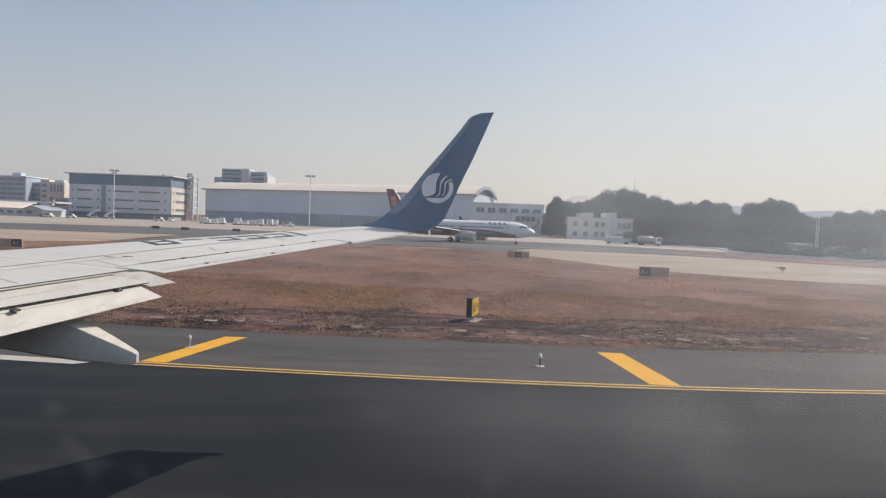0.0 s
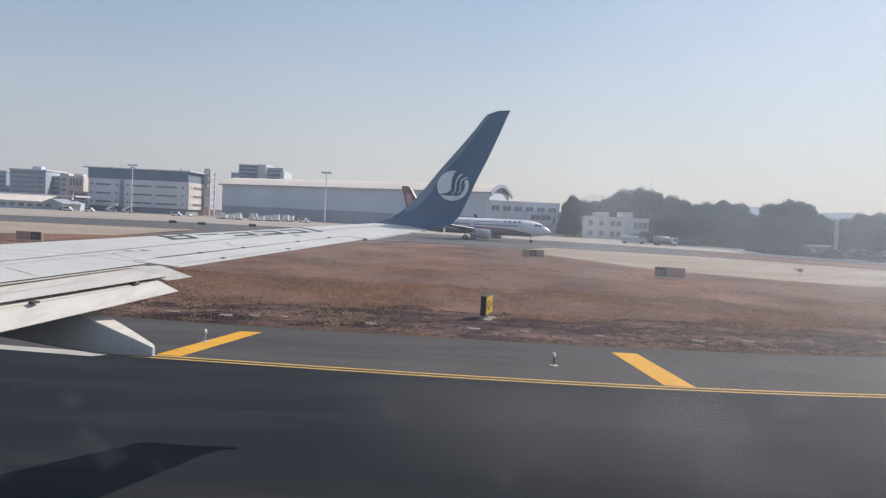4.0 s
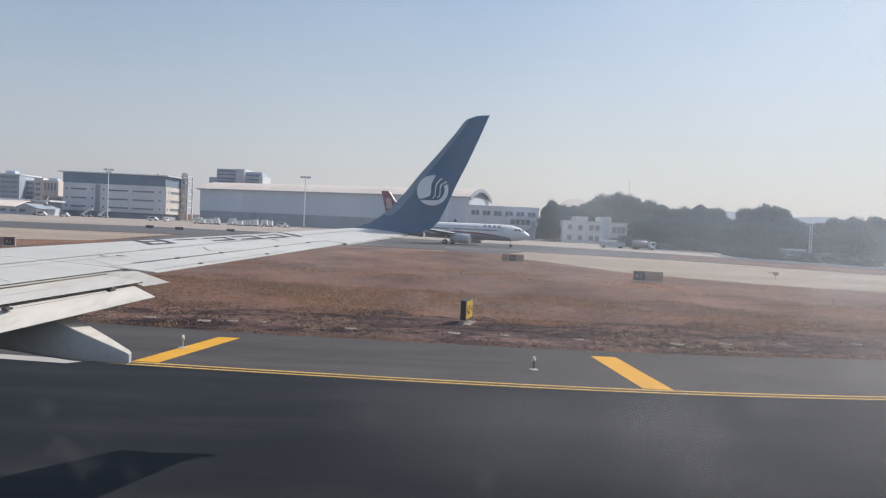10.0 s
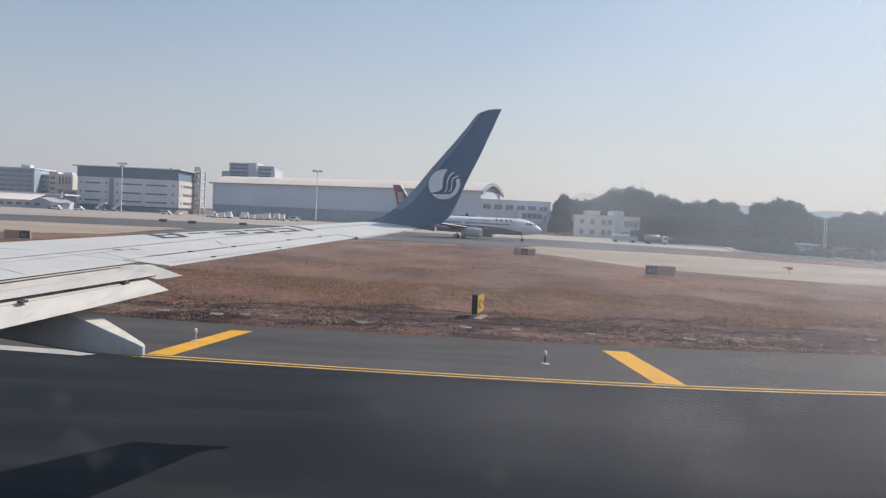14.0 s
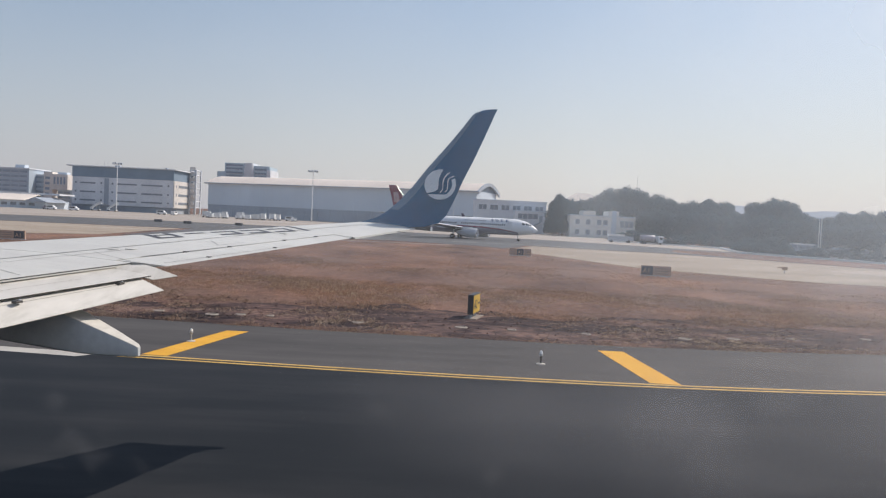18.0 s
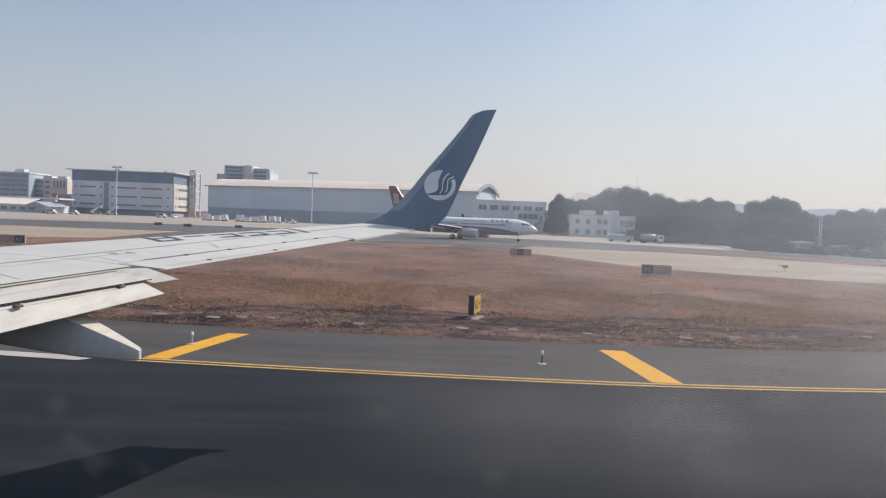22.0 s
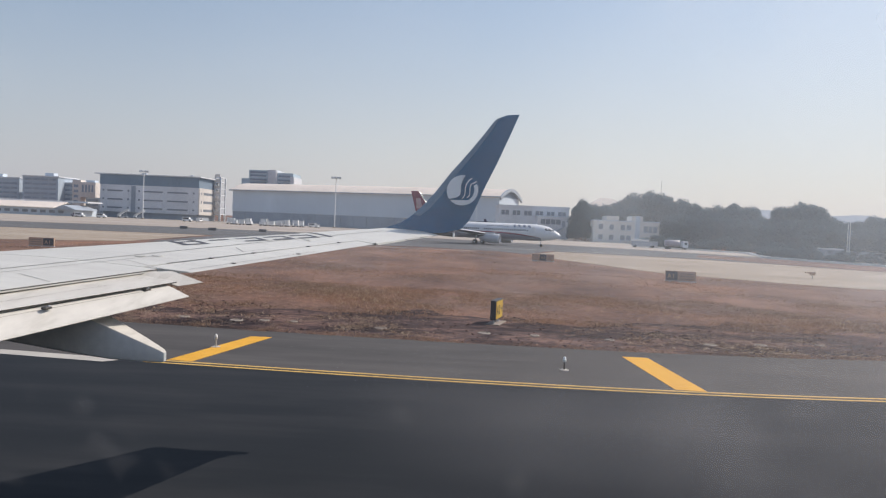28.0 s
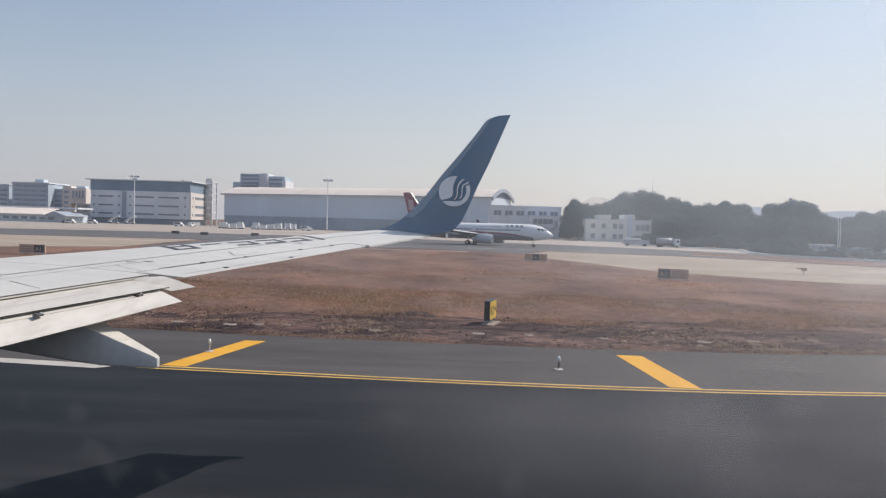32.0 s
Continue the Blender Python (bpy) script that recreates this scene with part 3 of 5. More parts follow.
def slot_shade(line, l0, l1, deep):
    """A dark strip under a trailing edge, standing in for the slot's shade."""
    (la, aa, za), (lb, ab, zb) = line
    rows = []
    for k in range(5):
        l = l0 + (l1 - l0) * k / 4
        f = (l - la) / (lb - la)
        a, z = aa + f * (ab - aa), za + f * (zb - za)
        rows.append([(a - 0.1, l, z - 0.004), (a + 0.004, l, z - 0.004), (a + 0.004, l, z - deep), (a - 0.1, l, z - deep)])
    return loft(rows)


te0, te1 = skin(0.5, CUT), skin(8.5, CUT)
# black strips put in where the slots behind spoiler and flap lie shaded
part("spoiler_seal", slot_shade(((0.5, te0[0], te0[2]), (8.5, te1[0], te1[2])), 0.5, 8.5, 0.013), rubber, airliner, "dark strip standing in for slot shade")
part("flap_seal", slot_shade(((6.5, -5.01, 3.53), (8.2, -4.45, 3.665)), 0.5, 8.26, 0.013), rubber, airliner, "dark strip standing in for slot shade")
for l, a, z in ((7.84, -4.57, 3.612), (6.6, -4.9, 3.512), (5.3, -5.33, 3.385)):
    hinge = part("flap_bracket", boxed(-0.028, 0.028, -0.05, 0.05, -0.022, 0.002, bevel=0.007), soot, airliner, "dark oily flap bracket")
    hinge.location = (a, l, z)
    part("bracket_bolt", lathe([(0, 0.013), (0.012, 0.013), (0.016, 0.008)], 8), steel, hinge).location = (0.01, 0.02, 0.0)

# canoe fairing over the flap track, tail drooped with the flap
CANOE = ((-4.02, 7.3, 2.91, 3.0, 0.025), (-4.05, 7.3, 2.9, 3.025, 0.045), (-4.3, 7.3, 2.905, 3.135, 0.1), (-4.6, 7.3, 2.915, 3.262, 0.15), (-4.8, 7.3, 2.936, 3.345, 0.18), (-5.2, 7.3, 2.976, 3.4, 0.19), (-5.8, 7.3, 3.035, 3.4, 0.19), (-6.6, 7.3, 3.14, 3.4, 0.15), (-7.2, 7.3, 3.27, 3.38, 0.04))
rows = []
for a, l, zb, zt, w in CANOE:
    m = (zb + zt) / 2
    h = (zt - zb) / 2
    rows.append([(a, l + w * x, m + h * y) for x, y in ((-0.75, -1), (-0.94, -0.9), (-1, -0.7), (-1, 0.86), (-0.96, 0.955), (-0.88, 0.99), (-0.7, 1), (0.7, 1), (0.88, 0.99), (0.96, 0.955), (1, 0.86), (1, -0.7), (0.94, -0.9), (0.75, -1))])
fairing = part("flap_track_fairing", loft(rows), fairing_paint, airliner, "grey canoe-shaped flap track fairing", smooth=True)
# lighter cap puts the sunlit look of the top into the colour
rows = []
for a, l, zb, zt, w in CANOE[:6]:
    m, h = (zb + zt) / 2, (zt - zb) / 2 + 0.004
    rows.append([(a, l + (w + 0.004) * x, m + h * y) for x, y in ((-0.97, 0.93), (-0.95, 0.97), (-0.86, 0.995), (-0.7, 1), (0.7, 1), (0.86, 0.995), (0.97, 0.9))])
part("fairing_top", loft(rows, caps=False, ring=False), flap_white, fairing, "upper fairing face in a lighter colour standing for sun", smooth=True)
for a, z in ((-4.7, 3.16), (-4.7, 3.1), (-4.7, 3.04), (-4.7, 2.98), (-4.5, 3.02), (-4.9, 3.14)):
    part("rivet", lathe([(0, 0.005), (0.002, 0.004)], 6), fairing_paint, fairing).matrix_basis = pose(a, 7.3 - 0.185, z, 90, 0, 0)

# blended winglet: front and back edge of each section, and its thickness
WINGLET = (((-3.9, 15.3, 4.22), (-2.36, 15.3, 4.28), 0.09), ((-3.245, 15.36, 4.455), (-2.216, 15.4, 4.325), 0.1), ((-2.99, 15.47, 4.65), (-1.94, 15.6, 4.41), 0.1), ((-2.8, 15.6, 4.845), (-1.79, 15.7, 4.58), 0.095), ((-2.545, 15.7, 5.155), (-1.65, 15.75, 4.895), 0.09),
           ((-2.25, 15.8, 5.575), (-1.48, 15.82, 5.34), 0.08), ((-1.87, 15.92, 6.06), (-1.255, 15.94, 5.853), 0.07), ((-1.53, 16.02, 6.52), (-1.01, 16.03, 6.465), 0.055), ((-1.355, 16.09, 6.785), (-0.873, 16.11, 6.837), 0.045), ((-1.285, 16.1, 6.843), (-0.851, 16.12, 6.882), 0.035), ((-1.12, 16.13, 6.912), (-0.829, 16.13, 6.936), 0.02))
rows = []
for k, (p, q, t) in enumerate(WINGLET):
    p, q = Vector(p), Vector(q)
    lo = Vector(WINGLET[max(0, k - 1)][1])
    hi = Vector(WINGLET[min(len(WINGLET) - 1, k + 1)][1])
    out = (hi - lo).cross(q - p).normalized()
    if out.z > 0.0 and k == 0:
        out = -out
    if out.y < 0:
        out = -out
    sec = []
    for c, s in ((0, 0), (0.03, -0.35), (0.12, -0.62), (0.35, -0.75), (0.65, -0.5), (1, -0.06), (1, 0.06), (0.65, 0.4), (0.35, 0.6), (0.12, 0.5), (0.03, 0.3)):
        sec.append(tuple(p.lerp(q, c) + out * (s * t)))
    rows.append(sec)
winglet = part("winglet", loft(rows), winglet_blue, airliner, "dark blue upswept winglet with white emblem", smooth=True)
strip_rows = [[tuple(Vector(r[2]).lerp(Vector(r[3]), 0.2) + Vector((0.0, -0.007, 0))), tuple(Vector(r[2]) + Vector((0.0, -0.008, 0))), tuple(Vector(r[1]) + Vector((-0.004, -0.007, 0))), tuple(Vector(r[0]) + Vector((-0.012, -0.004, 0))), tuple(Vector(r[10]) + Vector((0.004, 0.006, 0)))] for r in rows[2:10]]
part("leading_edge_strip", loft(strip_rows, caps=False, ring=False), strip_grey, winglet, "dull grey leading edge strip", smooth=True)

# emblem: shapes in the plane of the winglet's inner face; s along the chord, v up, radius 1
EMBLEM = Vector((-1.945, 15.63, 5.235))
def on_emblem(s, v, lift=0.0):
    return tuple(EMBLEM + Vector((1, 0.035, 0.015)) * (s * 0.335) + Vector((0.0, 0.2, 1.0)) * (v * 0.325) + Vector((0, -0.012 - lift, 0)))


def emblem_strip(one, two):
    """A thin plate between two curves of as many points."""
    rows = [[on_emblem(*p), on_emblem(*q), on_emblem(*q, -0.02), on_emblem(*p, -0.02)] for p, q in zip(one, two)]
    return loft(rows)


def between(points, n):
    out = []
    for k in range(n + 1):
        f = k / n * (len(points) - 1)
        i = min(int(f), len(points) - 2)
        (x0, y0), (x1, y1) = points[i], points[i + 1]
        out.append((x0 + (x1 - x0) * (f - i), y0 + (y1 - y0) * (f - i)))
    return out


def bow(deg0, deg1, n, inner=None):
    out = []
    for k in range(n + 1):
        d = radians(deg0 + (deg1 - deg0) * k / n)
        r = inner(deg0 + (deg1 - deg0) * k / n) if inner else 1.0
        out.append((r * math.cos(d), r * math.sin(d)))
    return out


part("emblem_crescent", emblem_strip(bow(82, 217, 20), between([(0.13, 0.98), (0.0, 0.72), (-0.1, 0.42), (-0.12, 0.12), (-0.1, -0.15), (-0.15, -0.35), (-0.4, -0.5), (-0.78, -0.58)], 20)), logo_white, winglet, "white emblem shape")
part("emblem_base", emblem_strip(bow(222, 385, 24), bow(222, 385, 24, lambda d: min(0.97, 0.66 / abs(math.sin(radians(d)))) if d < 300 else 0.76)), logo_white, winglet, "white emblem shape")


def ribbon(points, w0, w1):
    n = len(points)
    return emblem_strip([(x - w0 - (w1 - w0) * k / n, y + 0.02) for k, (x, y) in enumerate(points)], [(x + w0 + (w1 - w0) * k / n, y - 0.02) for k, (x, y) in enumerate(points)])


for dx in (0.0, 0.3):
    part("emblem_wave", ribbon([(0.02 + dx, -0.55 + 0.06 * (dx > 0)), (0.16 + dx, -0.35), (0.18 + dx, -0.1), (0.17 + dx, 0.15), (0.22 + dx, 0.4), (0.38 + dx, 0.66 - dx * 0.6), (0.56 + dx, 0.8 - dx * 0.7)], 0.02, 0.045), logo_white, winglet, "white emblem shape")
tail_lamp = part("tip_light_fairing", loft([[(-2.55, 15.28 + y, 4.27 + z) for y, z in ((-0.07, 0.0), (0.07, 0.01), (0.07, 0.02), (-0.07, 0.02))], [(-2.08, 15.44 + y, 4.285 + z) for y, z in ((-0.05, -0.05), (0.06, -0.05), (0.06, 0.045), (-0.05, 0.045))]]), soot, airliner, "dark tail light fairing at the wing tip")
part("light_lens", boxed(-2.08, -2.05, 15.39, 15.5, 4.235, 4.325, bevel=0.008), lens_clear, tail_lamp, "clear lens")
for l in (13.9, 14.5):
    a, b, z = skin(l, 1.0)
    part("static_wick", tube((a - 0.02, b, z - 0.005), (a + 0.16, b, z - 0.02), 0.006, 0.003, 6), soot, airliner)

# undercarriage
for a, l in ((-6.2, -4.4), (-6.2, 1.3), (-19.5, -1.55)):
    leg = part("gear_strut", tube((a, l, 0.5), (a, l, 2.6), 0.12, 0.15), steel, airliner)
    for dl in (-0.4, 0.4):
        tyre = part("wheel", lathe([(-0.18, 0.3), (-0.15, 0.5), (0.15, 0.5), (0.18, 0.3)], 16), rubber, leg, "black tyre")
        tyre.matrix_basis = pose(a, l + dl, 0.53, 90, 0, 0)

# fuselage shell round the camera with the window that it looks through
def shell_point(a, deg, r):
    return (a, -1.55 + r * math.cos(radians(deg)), 3.9 + 1.05 * r * math.sin(radians(deg)))


stations = [-9, -5, -2, -0.34, 0.3, 2, 4]
degrees_round = [-40, -27, -14, -1, 12, 26, 38, 50, 62, 74]
bm = bmesh.new()
for a0, a1 in zip(stations, stations[1:]):
    for d0, d1 in zip(degrees_round, degrees_round[1:]):
        if a0 == -0.34 and d0 == 12:
            continue
        for r in (1.88, 1.8):
            bm.faces.new([bm.verts.new(shell_point(a, d, r)) for a, d in ((a0, d0), (a1, d0), (a1, d1), (a0, d1))])
bmesh.ops.remove_doubles(bm, verts=bm.verts, dist=0.001)
part("cabin_side_wall", bm, jet_white, airliner, "white cabin side wall round the window")

def hull(name, a0, a1, lo, hi, mat, label):
    """A run of the fuselage skin between two angles round its axis, with thickness."""
    n = max(2, int((hi - lo) / 12))
    rows = [[shell_point(a, lo + (hi - lo) * k / n, 1.88) for k in range(n + 1)] + [shell_point(a, hi - (hi - lo) * k / n, 1.8) for k in range(n + 1)] for a in (a0, a1)]
    return part(name, loft(rows), mat, airliner, label, smooth=True)


# unseen skin, added to keep sky light off the flap fairing
hull("fuselage_crown", -14, 16, 74.3, 200, jet_white, "white fuselage crown")
hull("fuselage_belly", -14, 16, 200.3, 319.7, jet_grey, "grey fuselage belly")
hull("forward_fuselage", -14, -9.05, -40, 74, jet_white, "white forward fuselage side")
hull("rear_fuselage", 4.05, 16, -40, 74, jet_white, "white rear fuselage side")

for a0, a1 in ((-14, -13.92), (15.92, 16)):
    part("bulkhead", loft([[shell_point(a, 15 * k, 1.79) for k in range(24)] for a in (a0, a1)]), jet_grey, airliner, "plain grey bulkhead")
part("cabin_floor", boxed(-13.9, 15.9, -3.1, 0.0, 3.3, 3.38), jet_grey, airliner, "plain grey cabin floor")

pane_mat = bpy.data.materials.new("dusty_window_acrylic")
pane_mat.use_nodes = True
pn, pl = pane_mat.node_tree.nodes, pane_mat.node_tree.links
pn.clear()
pane_out, see, dust_haze, blend = (pn.new(k) for k in ("ShaderNodeOutputMaterial", "ShaderNodeBsdfTransparent", "ShaderNodeBsdfTranslucent", "ShaderNodeMixShader"))
smear = pn.new("ShaderNodeTexNoise")
smear.inputs["Scale"].default_value, smear.inputs["Detail"].default_value = 14.0, 4.0
coords, apart = pn.new("ShaderNodeTexCoord"), pn.new("ShaderNodeSeparateXYZ")
pl.new(coords.outputs["Object"], smear.inputs["Vector"])
pl.new(coords.outputs["Object"], apart.inputs[0])


def ranged(socket, f0, f1, t0, t1):
    n = pn.new("ShaderNodeMapRange")
    n.interpolation_type = "SMOOTHSTEP"
    for key, value in (("From Min", f0), ("From Max", f1), ("To Min", t0), ("To Max", t1)):
        n.inputs[key].default_value = value
    pl.new(socket, n.inputs["Value"])
    return n.outputs[0]


def combined(kind, a, b):
    n = pn.new("ShaderNodeMath")
    n.operation = kind
    pl.new(a, n.inputs[0])
    pl.new(b, n.inputs[1])
    return n.outputs[0]


patchy = ranged(smear.outputs["Fac"], 0.34, 0.68, 0.36, 1.1)
aft_dust = ranged(apart.outputs["X"], -0.075, 0.14, 0.0, 0.225)           # dust gathers towards the aft side
low = ranged(apart.outputs["Z"], 4.418, 4.462, 0.08, 1.3)                   # and thins out again low on the pane
low_aft = ranged(apart.outputs["X"], 0.09, 0.17, 0.0, 1.0)
aft_dust = combined("MULTIPLY", aft_dust, combined("MAXIMUM", low, low_aft))
haze_band = ranged(apart.outputs["Z"], 4.4775, 4.4985, 0.0, 1.0)                # a veil over the upper half, standing in for distance haze
tint = pn.new("ShaderNodeMix")                                              # dust tone below, bluish haze tone above
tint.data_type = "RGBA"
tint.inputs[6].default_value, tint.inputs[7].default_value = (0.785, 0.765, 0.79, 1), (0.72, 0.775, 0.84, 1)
pl.new(haze_band, tint.inputs[0])
pl.new(tint.outputs[2], dust_haze.inputs["Color"])
haze_aft = combined("MULTIPLY", haze_band, ranged(apart.outputs["X"], -0.06, 0.12, 0.08, 0.56))
speck = pn.new("ShaderNodeTexNoise")
speck.inputs["Scale"].default_value, speck.inputs["Detail"].default_value = 62.0, 1.0
pl.new(coords.outputs["Object"], speck.inputs["Vector"])
specks = ranged(speck.outputs["Fac"], 0.62, 0.82, 0.0, 0.025)
pl.new(combined("ADD", specks, combined("MULTIPLY", patchy, combined("ADD", aft_dust, haze_aft))), blend.inputs["Fac"])
pl.new(see.outputs[0], blend.inputs[1])
pl.new(dust_haze.outputs[0], blend.inputs[2])
pl.new(blend.outputs[0], pane_out.inputs["Surface"])
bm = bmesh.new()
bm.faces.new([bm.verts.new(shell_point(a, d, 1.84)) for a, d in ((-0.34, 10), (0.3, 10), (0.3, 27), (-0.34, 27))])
pane = part("window_pane", bm, pane_mat, airliner, "dusty cabin window pane with a haze veil put into it")
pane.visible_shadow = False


# ---- the taxiing jet ----
def passenger_jet(tail_mat, label, m):
    """A twin-jet; local x forward from the main gear, y to its left, z up."""
    jet = tagged(new("passenger_jet"), label, "airliner")
    jet.matrix_basis = m
    R = 1.88
    stations = ((20.2, 2.75, 0.03), (20.0, 2.78, 0.32), (19.5, 2.85, 0.68), (18.6, 3.0, 1.1), (17.4, 3.2, 1.5), (15.8, 3.32, 1.78), (14, 3.36, R), (-6, 3.36, R), (-9, 3.45, 1.8), (-12, 3.75, 1.45), (-15, 4.15, 1.0), (-17.5, 4.5, 0.55), (-18.8, 4.65, 0.25), (-19.0, 4.68, 0.1))
    def hoop(x, zc, r, lo=0, hi=360, n=24, grow=0.0):
        return [(x, (r + grow) * math.sin(radians(lo + (hi - lo) * k / n)), zc - 1.04 * (r + grow) * math.cos(radians(lo + (hi - lo) * k / n))) for k in range(n + (hi - lo < 360))]
    body = part("fuselage", loft([hoop(*s) for s in stations]), jet_white, jet, smooth=True)
    line = ((-12, 62), (-8, 70), (-4, 75), (2, 79), (7, 77), (12, 66), (15.8, 52))
    def line_at(x):
        for (x0, d0), (x1, d1) in zip(line, line[1:]):
            if x <= x1:
                return d0 + (d1 - d0) * (x - x0) / (x1 - x0)
        return 52
    def body_at(x):
        for (x1, z1, r1), (x0, z0, r0) in zip(stations, stations[1:]):
            if x0 <= x <= x1:
                f = (x - x0) / (x1 - x0)
                return z0 + f * (z1 - z0), r0 + f * (r1 - r0)
    def skin_pt(x, d, grow, s):
        zc, r = body_at(x)
        return (x, s * (r + grow) * math.sin(radians(d)), zc - 1.04 * (r + grow) * math.cos(radians(d)))
    runs = [-12 + 27.8 * k / 24 for k in range(25)]
    for s in (1, -1):
        part("belly", loft([[skin_pt(x, line_at(x) * k / 6, 0.012, s) for k in range(7)] for x in runs], ring=False, caps=False), jet_grey, body, "grey belly", smooth=True)
        part("red_stripe", loft([[skin_pt(x, line_at(x) + k * 4.2 * min(1, (16.2 - x) / 5), 0.018, s) for k in range(3)] for x in runs], ring=False, caps=False), jet_red, body, "red sweeping side stripe")
    # rear of the body is red
    part("tail_cone_paint", loft([hoop(x, z, r, grow=0.014) for x, z, r in stations if x < -11.9]), tail_mat, body, "red painted tail cone", smooth=True)
    win = boxed(-0.13, 0.13, -0.02, 0.02, -0.19, 0.19, bevel=0.0)
    first = None
    for s in (1, -1):
        for k in range(44):
            x = 12.6 - k * 0.508
            if k in (22, 23) or x < -9.5:
                continue
            r = R if x > -6 else R - (-6 - x) * 0.03
            loc = (x, s * (r * 0.985), 3.36 + 0.42)
            if first is None:
                first = part("cabin_window", win, glass_dark, body)
                first.location = loc
            else:
                clone(first, body, loc)
        for x, w in ((14.0, 0.85), (-10.4, 0.75)):
            part("cabin_door", boxed(x - w / 2, x + w / 2, s * 1.83 - 0.04, s * 1.83 + 0.055 * s + 0.02, 2.75, 4.55, bevel=0.02), jet_white, body) if x > 0 else None
        def nose_skin(x, d):
            for (x1, z1, r1), (x0, z0, r0) in zip(stations, stations[1:]):
                if x0 <= x <= x1:
                    f = (x - x0) / (x1 - x0)
                    r, zc = r0 + f * (r1 - r0) + 0.025, z0 + f * (z1 - z0)
                    return (x, s * r * math.sin(radians(d)), zc - 1.04 * r * math.cos(radians(d)))
        for xa, xb, d0, d1 in ((18.75, 18.3, 138, 168), (18.2, 17.5, 122, 146), (17.4, 16.7, 116, 134)):
            part("cockpit_window", loft([[nose_skin(x, d0 + (d1 - d0) * k / 3) for k in range(4)] for x in (xa, (xa + xb) / 2, xb)], ring=False, caps=False), glass_dark, body)
        for k in range(11):
            part("title_bar", boxed(2.5 + k * 0.5, 2.81 + k * 0.5, s * 1.47 - 0.05, s * 1.47 + 0.07, 4.5, 4.68), jet_grey, body)
        for k in range(4):
            for x0, x1, z0, z1 in ((0.0, 0.72, 0.42, 0.52), (0.28, 0.46, 0.0, 0.62), (0.05, 0.8, 0.2, 0.29), (0.5, 0.78, 0.02, 0.12)):
                part("title_bar", boxed(9.0 + k * 1.2 + x0, 9.0 + k * 1.2 + x1, s * 1.47 - 0.05, s * 1.47 + 0.07, 4.45 + z0, 4.45 + z1), title_blue, body)
        # wing, nacelle, tailplane
        def aero(stations2):
            rows = []
            for xl, chord, y, z, t in stations2:
                rows.append([(xl - chord * c, s * y, z + t * chord * u) for c, u in ((0, 0), (0.05, 0.35), (0.3, 0.6), (0.65, 0.35), (1, 0.02), (1, -0.02), (0.6, -0.35), (0.2, -0.5), (0.04, -0.3))])
            return loft(rows)
        wing = part("wing", aero(((5.6, 7.4, 1.2, 2.2, 0.12), (3.2, 4.9, 5.2, 2.75, 0.11), (-2.2, 1.9, 16.2, 3.75, 0.1), (-2.5, 1.6, 16.9, 3.9, 0.09))), jet_wing, jet, "dark grey swept wing", smooth=True)
        part("winglet", aero(((-2.6, 1.6, 16.9, 3.9, 0.09), (-3.1, 1.35, 17.3, 4.3, 0.08), (-4.4, 0.65, 17.75, 6.3, 0.07))), jet_navy, wing, "dark navy winglet", smooth=True)
        part("leading_edge", loft([[(x + dx, s * y, z + dz) for dx, dz in ((0.05, 0), (-0.02, 0.16), (-0.35, 0.24), (-0.3, 0.05))] for x, y, z in ((3.2, 5.2, 2.75), (-2.2, 16.2, 3.75), (-2.5, 16.9, 3.9))]), jet_metal, wing, "bare metal leading edge", smooth=True)
        for y in (4.0, 7.6, 10.4):
            part("flap_track_fairing", loft([[(-1.0 - y * 0.25 + dx, s * y + w * a, 2.25 + y * 0.1 + w * b) for a, b in ((-1, 0), (0, 1), (1, 0), (0, -1.3))] for dx, w in ((1.4, 0.05), (0.4, 0.2), (-0.8, 0.2), (-1.9, 0.03))]), jet_metal, wing)
        nacelle = part("engine_nacelle", lathe([(4.1, 0.86), (4.35, 0.99), (4.1, 1.07), (3.2, 1.13), (1.8, 1.06), (0.6, 0.82), (0.2, 0.6), (-0.6, 0.42), (-0.9, 0.15)], 20, axis="x"), nacelle_grey, jet, "pale grey engine nacelle", smooth=True)
        nacelle.location = (2.6, s * 4.85, 1.55)
        part("fan", lathe([(4.02, 0.85), (4.0, 0.3), (4.3, 0.05)], 18, axis="x"), glass_dark, nacelle)
        part("intake_lip", lathe([(4.05, 0.87), (4.38, 0.95), (4.36, 1.0), (4.05, 1.09)], 20, axis="x"), jet_metal, nacelle, "bare metal intake lip", smooth=True)
        part("pylon", loft([[(2.6 + x, s * 4.85 + w, z) for w in (-0.14, 0.14)] + [(2.6 + x, s * 4.85 + w, z + 0.5) for w in (0.14, -0.14)] for x, z in ((3.0, 2.4), (0.4, 2.35), (-1.2, 2.3))]), jet_white, jet)
        part("tailplane", aero(((-14.0, 3.6, 0.6, 4.9, 0.09), (-16.9, 1.4, 7.0, 5.55, 0.08))), jet_metal, jet, "grey tailplane", smooth=True)
        for y in (2.55, 3.05):
            wheel = part("main_wheel", lathe([(-0.2, 0.3), (-0.17, 0.5), (-0.1, 0.56), (0.1, 0.56), (0.17, 0.5), (0.2, 0.3)], 18), rubber, jet, "black tyre", smooth=True)
            wheel.matrix_basis = pose(0, s * y, 0.56, 90, 0, 0)
            part("rim", lathe([(-0.21, 0.24), (0.21, 0.24)], 12), steel, wheel)
        part("main_gear_strut", tube((0, s * 2.8, 0.5), (0.3, s * 2.75, 2.3), 0.13, 0.16), steel, jet)
    fin_side = []
